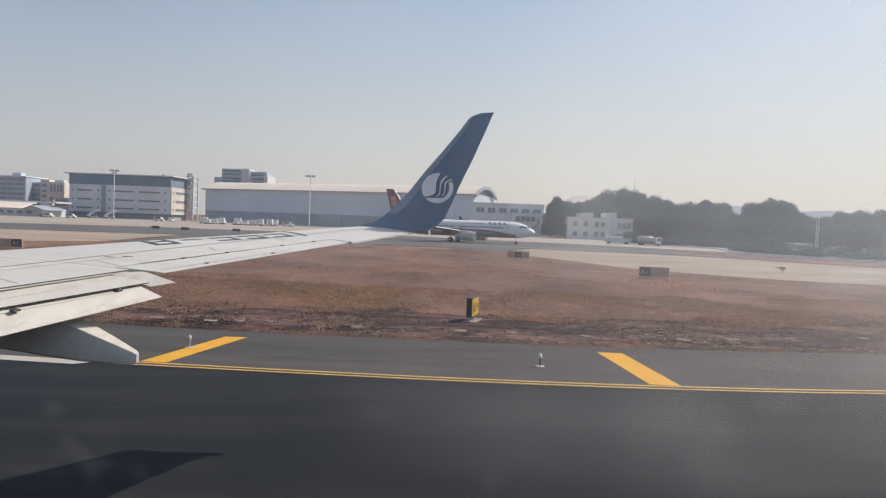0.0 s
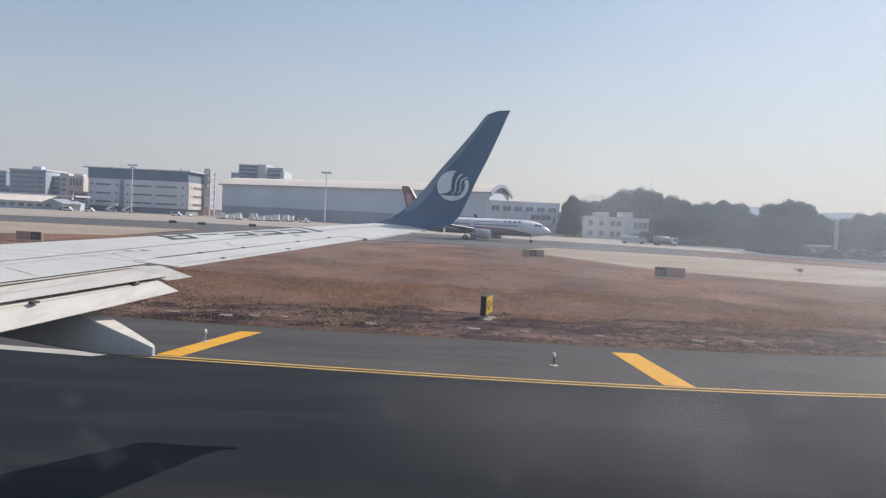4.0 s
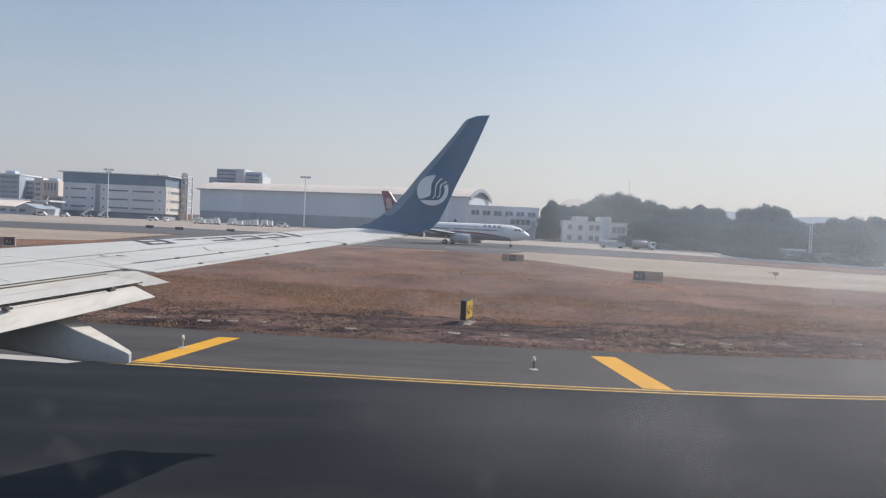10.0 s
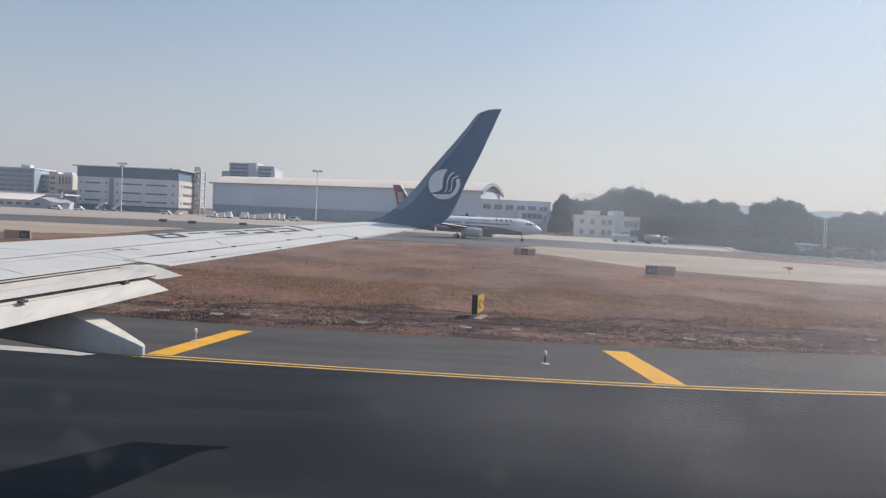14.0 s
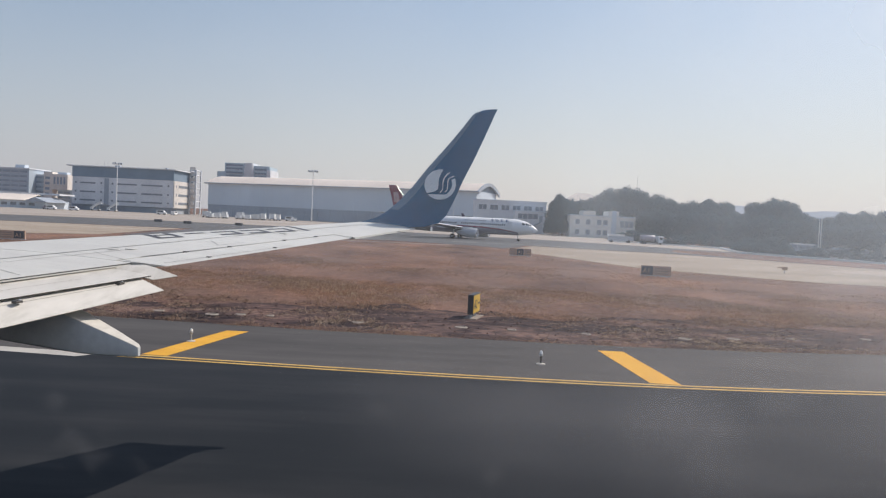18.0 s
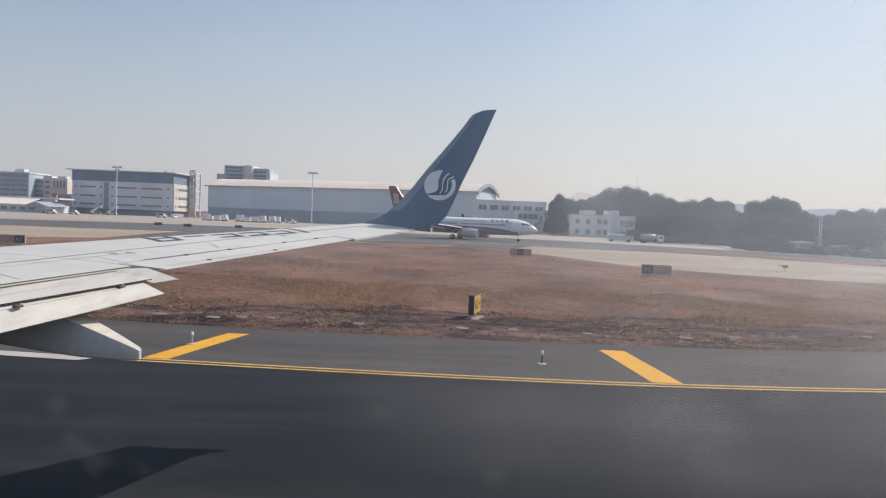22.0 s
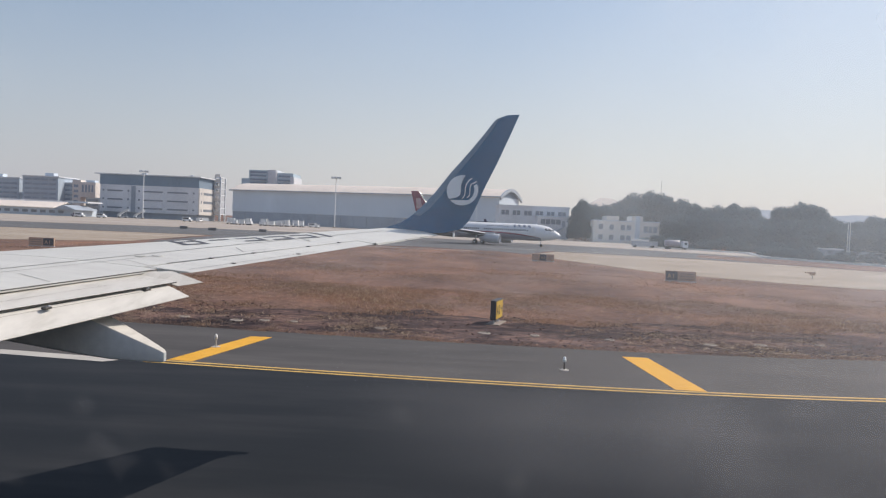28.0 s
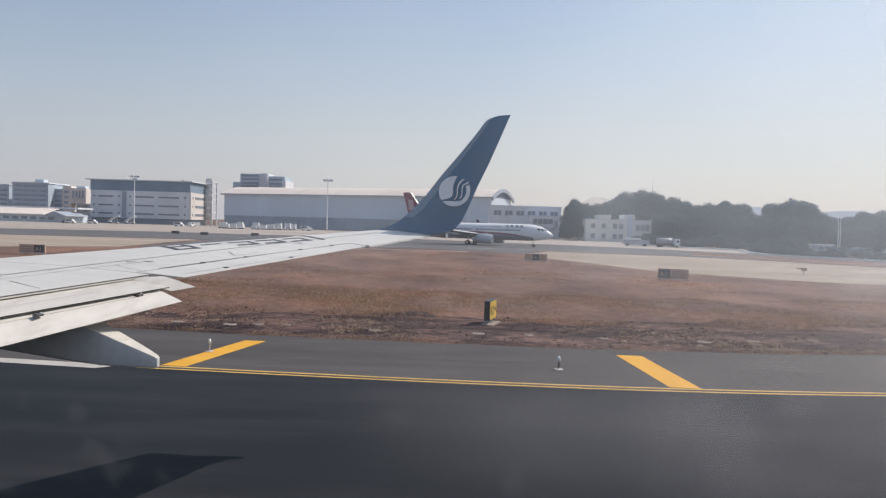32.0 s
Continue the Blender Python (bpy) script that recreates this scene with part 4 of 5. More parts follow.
    for xl, chord, z, t in ((-8.4, 7.6, 4.8, 0.05), (-10.2, 5.6, 5.3, 0.09), (-12.2, 4.7, 6.4, 0.1), (-16.4, 2.2, 12.2, 0.09), (-16.8, 1.8, 12.5, 0.05)):
        fin_side.append([(xl - chord * c, t * chord * u, z) for c, u in ((0, 0), (0.06, 0.35), (0.35, 0.55), (1, 0.04), (1, -0.04), (0.35, -0.55), (0.06, -0.35))])
    fin = part("tail_fin", loft(fin_side), tail_mat, jet, "red tail fin with pale emblem", smooth=True)
    part("fin_leading_edge", tube((-12.15, 0, 6.45), (-16.35, 0, 12.2), 0.12, 0.07, 8), jet_metal, fin, "bare metal leading edge")
    for s in (1, -1):
        part("fin_emblem", loft([[(-15.2, s * 0.27, 8.2), (-15.9, s * 0.25, 10.6), (-17.2, s * 0.22, 10.7), (-16.9, s * 0.24, 8.1)], [(-15.2, s * 0.3, 8.2), (-15.9, s * 0.28, 10.6), (-17.2, s * 0.25, 10.7), (-16.9, s * 0.27, 8.1)]]), emblem_pink, fin, "pale tail emblem")
    for s in (1, -1):
        wheel = part("nose_wheel", lathe([(-0.12, 0.2), (-0.09, 0.32), (0.09, 0.32), (0.12, 0.2)], 16), rubber, jet, "black tyre", smooth=True)
        wheel.matrix_basis = pose(15.6, s * 0.24, 0.34, 90, 0, 0)
    part("nose_gear_strut", tube((15.6, 0, 0.3), (15.3, 0, 1.9), 0.09, 0.11), steel, jet)
    part("antenna", boxed(4.2, 4.6, -0.02, 0.02, 5.2, 5.6), jet_white, body)
    return jet


taxiing = passenger_jet(jet_red, "white passenger jet with red tail taxiing past", pose(11.3, 179.6, 0.03, 0, 0, -20))


# ---- airfield furniture ----
def edge_light(m, pale=None):
    t = tagged(new("edge_light"), "small white elevated runway edge light on the shoulder", "light", "runway edge lights")
    t.matrix_basis = m
    part("base_plate", lathe([(0, 0.15), (0.02, 0.15), (0.04, 0.08)], 14), paint_white, t)
    part("stem", lathe([(0.03, 0.03), (0.27, 0.026)], 10), pale or soot, t, "pale stem" if pale else "dark stem")
    head = part("lamp_head", lathe([(0.26, 0.03), (0.28, 0.06), (0.34, 0.062), (0.35, 0.05)], 12), steel, t)
    part("lens", lathe([(0.345, 0.048), (0.4, 0.046), (0.43, 0.028), (0.44, 0.004)], 12), lens_clear, head, "clear glass lens", smooth=True)
    return t


edge_light(pose(0.43, 23.6, 0.028), steel)
first_light = edge_light(pose(11.98, 22.55, 0.028))
for x, y in ((-39.0, 27.5), (-41.0, 27.7), (-57.0, 29.4), (26.0, 20.4), (40.0, 18.8)):
    copy_thing(first_light, pose(x, y, 0.028))


def pit_cover(m, w, rot):
    t = tagged(new("pit_cover"), "pale concrete cable pit cover set in the verge", "cover", "pit covers")
    t.matrix_basis = m
    part("collar", lathe([(-0.1, w), (0.035, w), (0.05, w * 0.92), (0.05, w * 0.72), (0.02, w * 0.7)], 18), pit_rim, t, "chipped pale concrete rim")
    part("lid", lathe([(-0.05, w * 0.69), (0.03, w * 0.69), (0.035, w * 0.6)], 18), pit_concrete, t)
    return t


for k, (x, y) in enumerate(((-3.33, 30.47), (-0.95, 30.14), (0.15, 30.51), (1.4, 30.55), (5.26, 29.84), (9.59, 29.83), (11.69, 29.81), (14.75, 29.61), (18.83, 29.55), (21.11, 30.17), (23.86, 30.92), (27.67, 31.96), (-9.5, 31.4))):
    pit_cover(pose(x, y, 0.0, 0, 0, TURN + 4 * math.sin(k * 2.3)), 0.24 + 0.05 * math.sin(k * 1.7), 0)


def lettering(text, size, mat, parent, m, name="lettering"):
    cu = bpy.data.curves.new(name, "FONT")
    cu.body, cu.size, cu.extrude = text, size, 0.004
    cu.materials.append(mat)
    o = new(name, cu)
    o.parent = parent
    o.matrix_basis = m
    return o


# direction sign, seen along its edge
sign = thing("taxiway_sign", "yellow taxiway direction sign in a black case on a concrete pad", "sign", (10.21, 33.3, 0.0), -14)
part("case", boxed(-0.13, 0.13, -0.75, 0.75, 0.22, 1.12, bevel=0.02), sign_black, sign)
part("face", boxed(0.13, 0.145, -0.7, 0.7, 0.27, 1.07, bevel=0.004), sign_yellow, sign, "yellow sign face")
lettering("A2", 0.62, ink, sign, pose(0.15, -0.62, 0.45, 90, 0, 90))
part("arrow", boxed(0.146, 0.152, 0.25, 0.58, 0.63, 0.7), ink, sign)
part("arrow_head", loft([[(0.146, 0.45, 0.82), (0.146, 0.62, 0.665), (0.146, 0.45, 0.51), (0.146, 0.52, 0.665)], [(0.152, 0.45, 0.82), (0.152, 0.62, 0.665), (0.152, 0.45, 0.51), (0.152, 0.52, 0.665)]]), ink, sign)
for y in (-0.5, 0.5):
    part("leg", tube((0, y, 0.03), (0, y, 0.24), 0.035), steel, sign)
part("pad", boxed(-0.32, 0.32, -0.85, 0.85, -0.1, 0.05, bevel=0.02), pit_concrete, sign)


def location_sign(m, width, panels):
    s = tagged(new("taxiway_sign"), "low dark taxiway location sign standing in dry grass", "sign", "taxiway signs")
    s.matrix_basis = m
    w = width / 2
    part("case", boxed(-w, w, -0.12, 0.12, 0.2, 1.12, bevel=0.02), sign_dull, s)
    part("frame", boxed(-w - 0.04, w + 0.04, -0.14, 0.1, 0.15, 0.22, bevel=0.01), steel, s)
    x = -w + 0.05
    for k, (kind, pw) in enumerate(panels):
        part("panel", boxed(x, x + pw - 0.06, -0.135, -0.118, 0.26, 1.06, bevel=0.005), sign_faint if kind == "dark" else sign_dull, s)
        if kind == "dark":
            lettering("A1", 0.6, sign_dull, s, pose(x + 0.12, -0.14, 0.42, 90, 0, 0))
        else:
            for j in range(3):
                part("text_bar", boxed(x + 0.12, x + pw - 0.2, -0.142, -0.134, 0.36 + j * 0.24, 0.43 + j * 0.24), pit_concrete, s)
        x += pw
    for lx in (-w * 0.7, 0, w * 0.7):
        part("leg", tube((lx, 0, 0), (lx, 0, 0.2), 0.04), steel, s)
    return s


location_sign(pose(28.4, 67.6, 0, 0, 0, -14), 2.7, (("dark", 1.1), ("light", 1.5)))
location_sign(pose(-37.8, 78.2, 0, 0, 0, 6), 2.7, (("light", 1.5), ("dark", 1.1)))
for x, y in ((-67.8, 194.9), (-58.0, 189.3), (-47.0, 197.2)):
    far_sign = thing("taxiway_sign", "small dark taxiway sign beside the far taxiway", "sign", (x, y, 0.0), 8, group="taxiway signs")
    part("case", boxed(-1.0, 1.0, -0.15, 0.15, 0.18, 0.9, bevel=0.03), sign_faint, far_sign)
    for lx in (-0.8, 0.8):
        part("leg", tube((lx, 0, 0), (lx, 0, 0.2), 0.04), steel, far_sign)
blank = thing("taxiway_sign", "plain dark back of a taxiway sign in dry grass", "sign", on_runway(-55.1, 48.7), TURN, group="taxiway signs")
part("case", boxed(-1.15, 1.15, -0.14, 0.14, 0.18, 1.0, bevel=0.03), sign_black, blank)
for x in (-0.8, 0, 0.8):
    part("leg", tube((x, 0, 0), (x, 0, 0.2), 0.04), steel, blank)
upright = thing("taxiway_sign", "narrow upright grey sign box on a concrete pad", "sign", on_runway(-47.6, 33.3), 50, group="taxiway signs")
part("case", boxed(-0.45, 0.45, -0.16, 0.16, 0.12, 1.15, bevel=0.03), sign_black, upright)
part("face", boxed(-0.4, 0.4, -0.175, -0.155, 0.18, 1.09, bevel=0.01), wall_slate, upright, "dull grey sign face")
part("pad", boxed(-0.7, 0.7, -0.4, 0.4, -0.05, 0.12, bevel=0.02), pit_concrete, upright)
location_sign(pose(18.7, 96.7, 0, 0, 0, -6), 2.9, (("light", 0.95), ("dark", 0.95), ("light", 0.95)))
guard = thing("guard_light", "small orange taxiway guard light on a post", "light", (48.6, 85.6, 0.03))
part("post", tube((0, 0, 0), (0, 0, 0.45), 0.05), steel, guard)
part("lamp_box", boxed(-0.3, 0.3, -0.14, 0.14, 0.42, 0.78, bevel=0.04), orange, guard)
part("visor", boxed(-0.85, -0.25, -0.12, 0.12, 0.62, 0.72, bevel=0.02), orange, guard)


# ---- buildings ----
def window_strip(x0, x1, y, z0, z1, parent, name="window", n=1, frame_mat=None):
    for k in range(n):
        a, b = x0 + (x1 - x0) * k / n, x0 + (x1 - x0) * (k + 1) / n
        g = (b - a) * 0.06 if n > 1 else 0
        w = part(name, boxed(a + g, b - g, y - 0.06, y + 0.25, z0, z1), glass_pale if parent.name.startswith(("far_building", "glass_office")) else glass_far, parent)
        part("sill", boxed(a + g - 0.1, b - g + 0.1, y - 0.22, y + 0.1, z0 - 0.22, z0 - 0.02), frame_mat or wall_white, w)


office = thing("office_building", "pale four-storey airport building with slate top band", "building", (-151.6, 430, 0))
part("wall", boxed(-59, 0, 0, 33, 3.4, 19.4), wall_white, office)
# the end wall's warmer colour puts sunlight on this side into the paint
part("end_wall", boxed(0.02, 0.6, 0.4, 33, 3.4, 19.3), wall_cream, office, "end wall in a warm cream standing for sun")
part("ground_floor", boxed(-58, -0.8, 1.8, 32, 0, 3.4), wall_slate, office, "dark recessed ground floor")
part("top_band", boxed(-59.2, 0.3, -0.15, 33, 19.4, 25.4), band_slate, office, "slate grey top storey")
part("roof", boxed(-62, 2.0, -1.6, 34.5, 25.4, 25.95), wall_white, office)
part("recess", boxed(-40.3, -37.6, -0.1, 1, 3.6, 19.0), wall_slate, office, "dark vertical recess")
for z in (15.4, 10.3, 5.4):
    for x0, x1 in ((-54.6, -45.5), (-33.2, -21.3), (-18.6, -6.2)):
        window_strip(x0, x1, 0, z + 0.1, z + 0.95, office, n=1)
    for x in (-57, -42, -35.5, -2.8):
        window_strip(x - 0.5, x + 0.5, 0, z + 0.1, z + 1.15, office)
    for y0, wide in ((3.0, 1.2), (7.0, 16.0), (25.5, 1.2)):
        w = part("window", boxed(0.5, 0.7, y0, y0 + wide, z, z + 1.5), glass_far, office)
for k in range(26):
    part("fascia_light", boxed(-57 + k * 2.25, -57 + k * 2.25 + (1.6 if k % 4 else 0.6), -1.72, -1.6, 25.45, 25.9), logo_white, office)
for x in (0.9, 4.4):
    for y in (24, 33):
        part("stair_column", boxed(x, x + 0.8, y, y + 0.8, 0, 27.5), wall_white, office)
for z in (4, 8, 12, 16, 20, 24, 27):
    part("stair_landing", boxed(0.9, 4.9, 24, 33.5, z, z + 0.5), wall_white, office)
    part("stair_screen", boxed(1.2, 4.6, 23.9, 24.1, z + 0.6, z + 2.2), wall_cream, office)
for x, h in ((-50, 4), (-46, 6), (-44, 3.5), (-20, 3), (-5, 2.5)):
    part("aerial", tube((x, 12, 25.95), (x, 12, 26.0 + h), 0.12, 0.06, 6), steel, office)
for x in (-38, -36.2, -8):
    part("roof_plant", boxed(x, x + 1.2, 8, 10, 25.95, 27.2, bevel=0.1), wall_slate, office)

# hangar: long ribbed front, barrel roof; local x along the front
hangar = thing("hangar", "long grey clad aircraft hangar with pale barrel roof", "hangar", (-132.7, 435, 0), -21.7)
hangar.scale = (1, 1, 1.04)
HL = 168.0
part("wall", boxed(0, HL, 0, 32, 6.5, 18.7), wall_grey, hangar)
part("lower_band", boxed(0.1, HL - 0.1, 0.25, 31.5, 0, 6.5), wall_slate, hangar, "dark lower door band")
arc = [(-1.4 + 34.8 * k / 20, 18.7 + 6.8 * math.sin(math.pi * (0.1 + 0.8 * k / 20)) - 2.25) for k in range(21)]
part("roof", loft([[(x, y, z) for y, z in arc] + [(x, y, z - 0.5) for y, z in reversed(arc)] for x in (-1.5, HL + 1.5)]), roof_tan, hangar, "pale barrel roof", smooth=True)
part("gable", loft([[(x, y, z - 0.55) for y, z in arc if 0.2 < y < 32 and z > 19.3] + [(x, 32.0, 18.72), (x, 0.2, 18.72)] for x in (HL - 0.6, HL - 0.1)]), band_slate, hangar, "dark grey gable")
part("roof_edge", loft([[(x, y, z + 0.12) for y, z in arc] + [(x, y, z - 1.5) for y, z in reversed(arc)] for x in (HL + 0.7, HL + 1.65)]), wall_slate, hangar, "thick grey roof edge", smooth=True)
part("eave_gutter", boxed(-1.5, HL + 1.5, -1.9, -1.3, 18.2, 18.8), wall_slate, hangar)
for k in range(44):
    x = 2 + k * (HL - 4) / 43
    part("wall_rib", boxed(x - 0.1, x + 0.1, -0.05, 0.02, 6.5, 18.6), wall_grey, hangar)
for k in range(21):
    part("door_panel", boxed(1 + k * 8.3, 8.9 + k * 8.3, -0.05 + 0.12 * (k % 2), 0.3, 0.1, 6.2), wall_slate, hangar)

tower = thing("glass_office_block", "distant blue-grey office block with roof aerials", "building", (-185.6, 620, 0))
part("wall", boxed(0, 44, 0, 30, 0, 36), glass_blue, tower)
part("left_block", boxed(6.5, 22.6, -1, 28, 36, 43.2), glass_blue, tower)
part("curved_front", loft([[(22.6 + 4 - 4 * math.cos(math.pi * k / 8), -1 - 2.5 * math.sin(math.pi * k / 8), z) for k in range(9)] + [(30.6, 20, z), (22.6, 20, z)] for z in (20, 43.6)]), wall_white, tower, "pale curved stair front", smooth=True)
part("right_block", boxed(30.7, 44, -0.5, 28, 36, 41.5), glass_blue, tower)
part("end_pier", boxed(42, 45, -1.5, 28, 0, 38.5), wall_white, tower)
for z in (31.5, 34.5, 37.8, 40.6):
    window_strip(7.5, 21.5, -1, z, z + 1.6, tower, n=6)
    if z < 40:
        window_strip(31.5, 41.5, -0.5, z, z + 1.6, tower, n=4)
for x, h in ((8, 6), (19, 6.5), (25, 7), (29, 4), (33, 5), (39, 7)):
    part("aerial", tube((x, 5, 41), (x, 5, 43 + h * 0.7), 0.14, 0.07, 6), steel, tower)

shed = thing("terminal_shed", "long low shed with pale pitched roofs", "building", (-243, 380, 0))
part("wall", boxed(0, 44, 0, 24, 0, 4.2), wall_grey, shed)
part("roof", loft([[(x, -2, 4.2), (x, 12, 7.3), (x, 26, 4.4), (x, 26, 4.0), (x, 12, 6.9), (x, -2, 3.8)] for x in (-30, 34)]), roof_tan, shed, "pale pitched roof")
part("upper_roof", boxed(-30, 44, 14, 30, 7.3, 8.1), wall_white, shed)
part("porch_roof", loft([[(34, -3, 3.4), (40, -3, 5.9), (47, -3, 3.4)], [(34, 20, 3.4), (40, 20, 5.9), (47, 20, 3.4)]]), wall_slate, shed, "grey gabled porch roof")
for k in range(8):
    window_strip(2 + k * 4.8, 5 + k * 4.8, 0, 1.4, 2.8, shed)

for x, y, w, d, h, mt, lab in ((-338, 560, 28, 30, 27.5, wall_blue, "distant blue-grey airport block with flat roof"), (-312, 570, 30, 30, 23.5, wall_blue, "distant dark glazed office block"), (-284, 575, 25, 22, 20.5, wall_blue, "distant grey-blue building with flat roof"),
                               (-420, 575, 70, 30, 26.0, wall_blue, "distant long glazed terminal block"), (-500, 590, 60, 30, 30.0, wall_white, "distant white office building")):
    b = thing("far_building", lab, "building", (x, y, 0), group="distant buildings")
    part("wall", boxed(0, w, 0, d, 0, h), mt, b)
    part("roof", boxed(-0.6, w + 0.6, -0.6, d, h, h + 0.8), wall_white, b)
    for z in np.arange(3, h - 2, 3.6):
        window_strip(1.2, w - 1.2, 0, float(z), float(z) + 1.7, b, n=max(3, int(w / 6)))
    part("roof_plant", boxed(w * 0.5, w * 0.75, 6, 12, h + 0.8, h + 3.4), wall_grey, b)
stair_block = thing("far_building", "distant cream stair tower beside the dark office", "building", (-296, 555, 0), group="distant buildings")
part("wall", boxed(0, 6.5, 0, 8, 0, 26), wall_cream, stair_block)
part("wing", boxed(6.5, 18, 0, 8, 13, 24.5), wall_cream, stair_block)
for k in range(4):
    window_strip(7.5 + k * 2.5, 8.9 + k * 2.5, 0, 17, 22.5, stair_block)
    window_strip(1.2, 4.6, 0, 8.5 + k * 4, 10.4 + k * 4, stair_block)

workshop = thing("workshop_building", "white flat-roofed workshop with a row of windows", "building", (21.8, 330, 0), 2)
workshop.scale = (0.9, 1, 1)
part("wall", boxed(0, 35, 0, 20, 0, 13.6), wall_white, workshop)
part("parapet", boxed(-0.3, 35.3, -0.3, 20, 13.6, 14.3), wall_white, workshop)
for k in range(6):
    window_strip(1.2 + k * 5.65, 5.2 + k * 5.65, 0, 9.9, 12.0, workshop, n=2)
part("annex", boxed(18.5, 33.5, -6, 0, 0, 9.7), wall_white, workshop)
part("annex_roof", boxed(18.2, 33.8, -6.3, 0, 9.7, 10.1), wall_grey, workshop)
window_strip(20, 30, -6, 6.4, 8.6, workshop, n=4)
part("door", boxed(30.6, 32.2, -6.08, -5.9, 5.3, 8.0), wall_slate, workshop)
part("outside_stair", loft([[(x, -7.2, z), (x, -6.1, z), (x, -6.1, z + 0.5), (x, -7.2, z + 0.5)] for x, z in ((22.5, 0.0), (31.2, 5.0))]), wall_slate, workshop)
for k in range(3):
    part("roller_door", boxed(1.5 + k * 5.6, 6.3 + k * 5.6, -0.08, 0.2, 0.1, 5.2), wall_grey, workshop)

gatehouse = thing("gate_house", "small white two-storey building with stepped parapet", "building", (57.4, 290, 0), -2)
gatehouse.scale = (0.96, 1, 1)
part("wall", boxed(0, 26.5, 0, 12, 0, 8.7), wall_bright, gatehouse)
for x0, x1, z in ((5.2, 10.2, 10.5), (15.5, 19.8, 10.7)):
    part("parapet_block", boxed(x0, x1, -0.2, 12, 8.7, z), wall_bright, gatehouse)
part("pier", boxed(16.8, 18.6, -0.5, 0.2, 0, 10.9), wall_grey, gatehouse, "grey vertical pier")
part("cornice", boxed(-0.2, 26.7, -0.25, 12.2, 8.5, 8.8), wall_grey, gatehouse)
for z in (1.2, 5.2):
    for x in (2.2, 6.5, 11, 13.5):
        window_strip(x, x + 1.7, 0, z, z + 1.9, gatehouse, n=1)
window_strip(20.2, 25.8, 0, 4.6, 7.0, gatehouse, n=3)
chalet = thing("tiled_house", "house with a tan hipped roof among trees", "building", (64, 352, 0))
part("wall", boxed(0, 20, 0, 10, 0, 15.5), wall_slate, chalet)
part("roof", loft([[(-1, -1, 15.5), (21, -1, 15.5), (21, 11, 15.5), (-1, 11, 15.5)], [(7, 4.8, 20.2), (13, 4.8, 20.2), (13, 5.2, 20.2), (7, 5.2, 20.2)]]), roof_tan, chalet)


def light_mast(x, y, h, lamps=True):
    t = thing("light_mast", "tall grey floodlight mast on the apron" if lamps else "slim grey lamp post beside the taxiway", "mast", (x, y, 0), group="masts")
    part("pole", tube((0, 0, 0), (0, 0, h), 0.32 if lamps else 0.13, 0.2 if lamps else 0.08, 10), truck_paint, t)
    part("footing", lathe([(0, 0.7), (0.5, 0.7), (0.6, 0.4)], 12), concrete, t)
    if lamps:
        ring = part("lamp_ring", lathe([(h - 0.5, 0.3), (h - 0.5, 1.6), (h - 0.3, 1.6), (h - 0.3, 0.3)], 14), steel, t)
        for k in range(8):
            a = k * math.pi / 4
            part("floodlight", boxed(-0.6, 0.6, -0.3, 0.3, -0.5, 0.4, bevel=0.05), wall_slate, ring).matrix_basis = pose(2.0 * math.cos(a), 2.0 * math.sin(a), h - 0.2, 20, 0, math.degrees(a))
    else:
        part("arm", tube((0, 0, h), (-1.4, 0, h + 0.3), 0.06, 0.05, 6), steel, t)
    return t


light_mast(-61, 380, 26.2)
light_mast(-172, 402, 26.6)
light_mast(11.5, 300, 20.0, False)
light_mast(104.5, 188, 9.5, False)
light_mast(107.5, 195, 9.0, False)
light_mast(128, 180, 8.0, False)
radio = thing("radio_mast", "thin radio mast above the trees", "mast", (97, 345, 0))
part("pole", tube((0, 0, 0), (0, 0, 29), 0.2, 0.08, 6), steel, radio)


# ---- ground vehicles and carts ----
def wheel_set(parent, xs, ys, r):
    for x in xs:
        for y in ys:
            w = part("wheel", lathe([(-0.12, r * 0.6), (-0.1, r), (0.1, r), (0.12, r * 0.6)], 12), rubber, parent)
            w.matrix_basis = pose(x, y, r, 90, 0, 0)


def stair_truck(x, y, flip):
    t = thing("stair_truck", "white mobile boarding stairs parked on the apron", "vehicle", (x, y, 0.02), 180 if flip else 0, group="boarding stairs")
    t.scale = (0.8, 0.8, 0.85)
    part("chassis", boxed(-3.4, 3.4, -1.1, 1.1, 0.5, 0.95, bevel=0.05), truck_paint, t)
    part("cab", boxed(2.0, 3.5, -1.05, 1.05, 0.95, 2.3, bevel=0.12), truck_paint, t)
    flight = part("stair_flight", loft([[(x0, -0.8, z), (x0, 0.8, z), (x0, 0.8, z + 0.5), (x0, -0.8, z + 0.5)] for x0, z in ((3.6, 0.8), (-2.6, 4.6), (-4.2, 4.6))]), truck_paint, t)
    for s in (-0.85, 0.85):
        part("side_rail", loft([[(x0, s - 0.04, z), (x0, s + 0.04, z), (x0, s + 0.04, z + 1.0), (x0, s - 0.04, z + 1.0)] for x0, z in ((3.6, 1.2), (-2.6, 5.0), (-4.2, 5.0))]), truck_paint, flight)
    for px in (-2.6, -0.6):
        part("prop", tube((px, 0, 0.9), (px, 0, 4.6 if px < -2 else 3.2), 0.12), steel, t)
    wheel_set(t, (-2.3, 2.4), (-1, 1), 0.45)


stair_truck(-189, 414, True)
stair_truck(-180, 415, True)


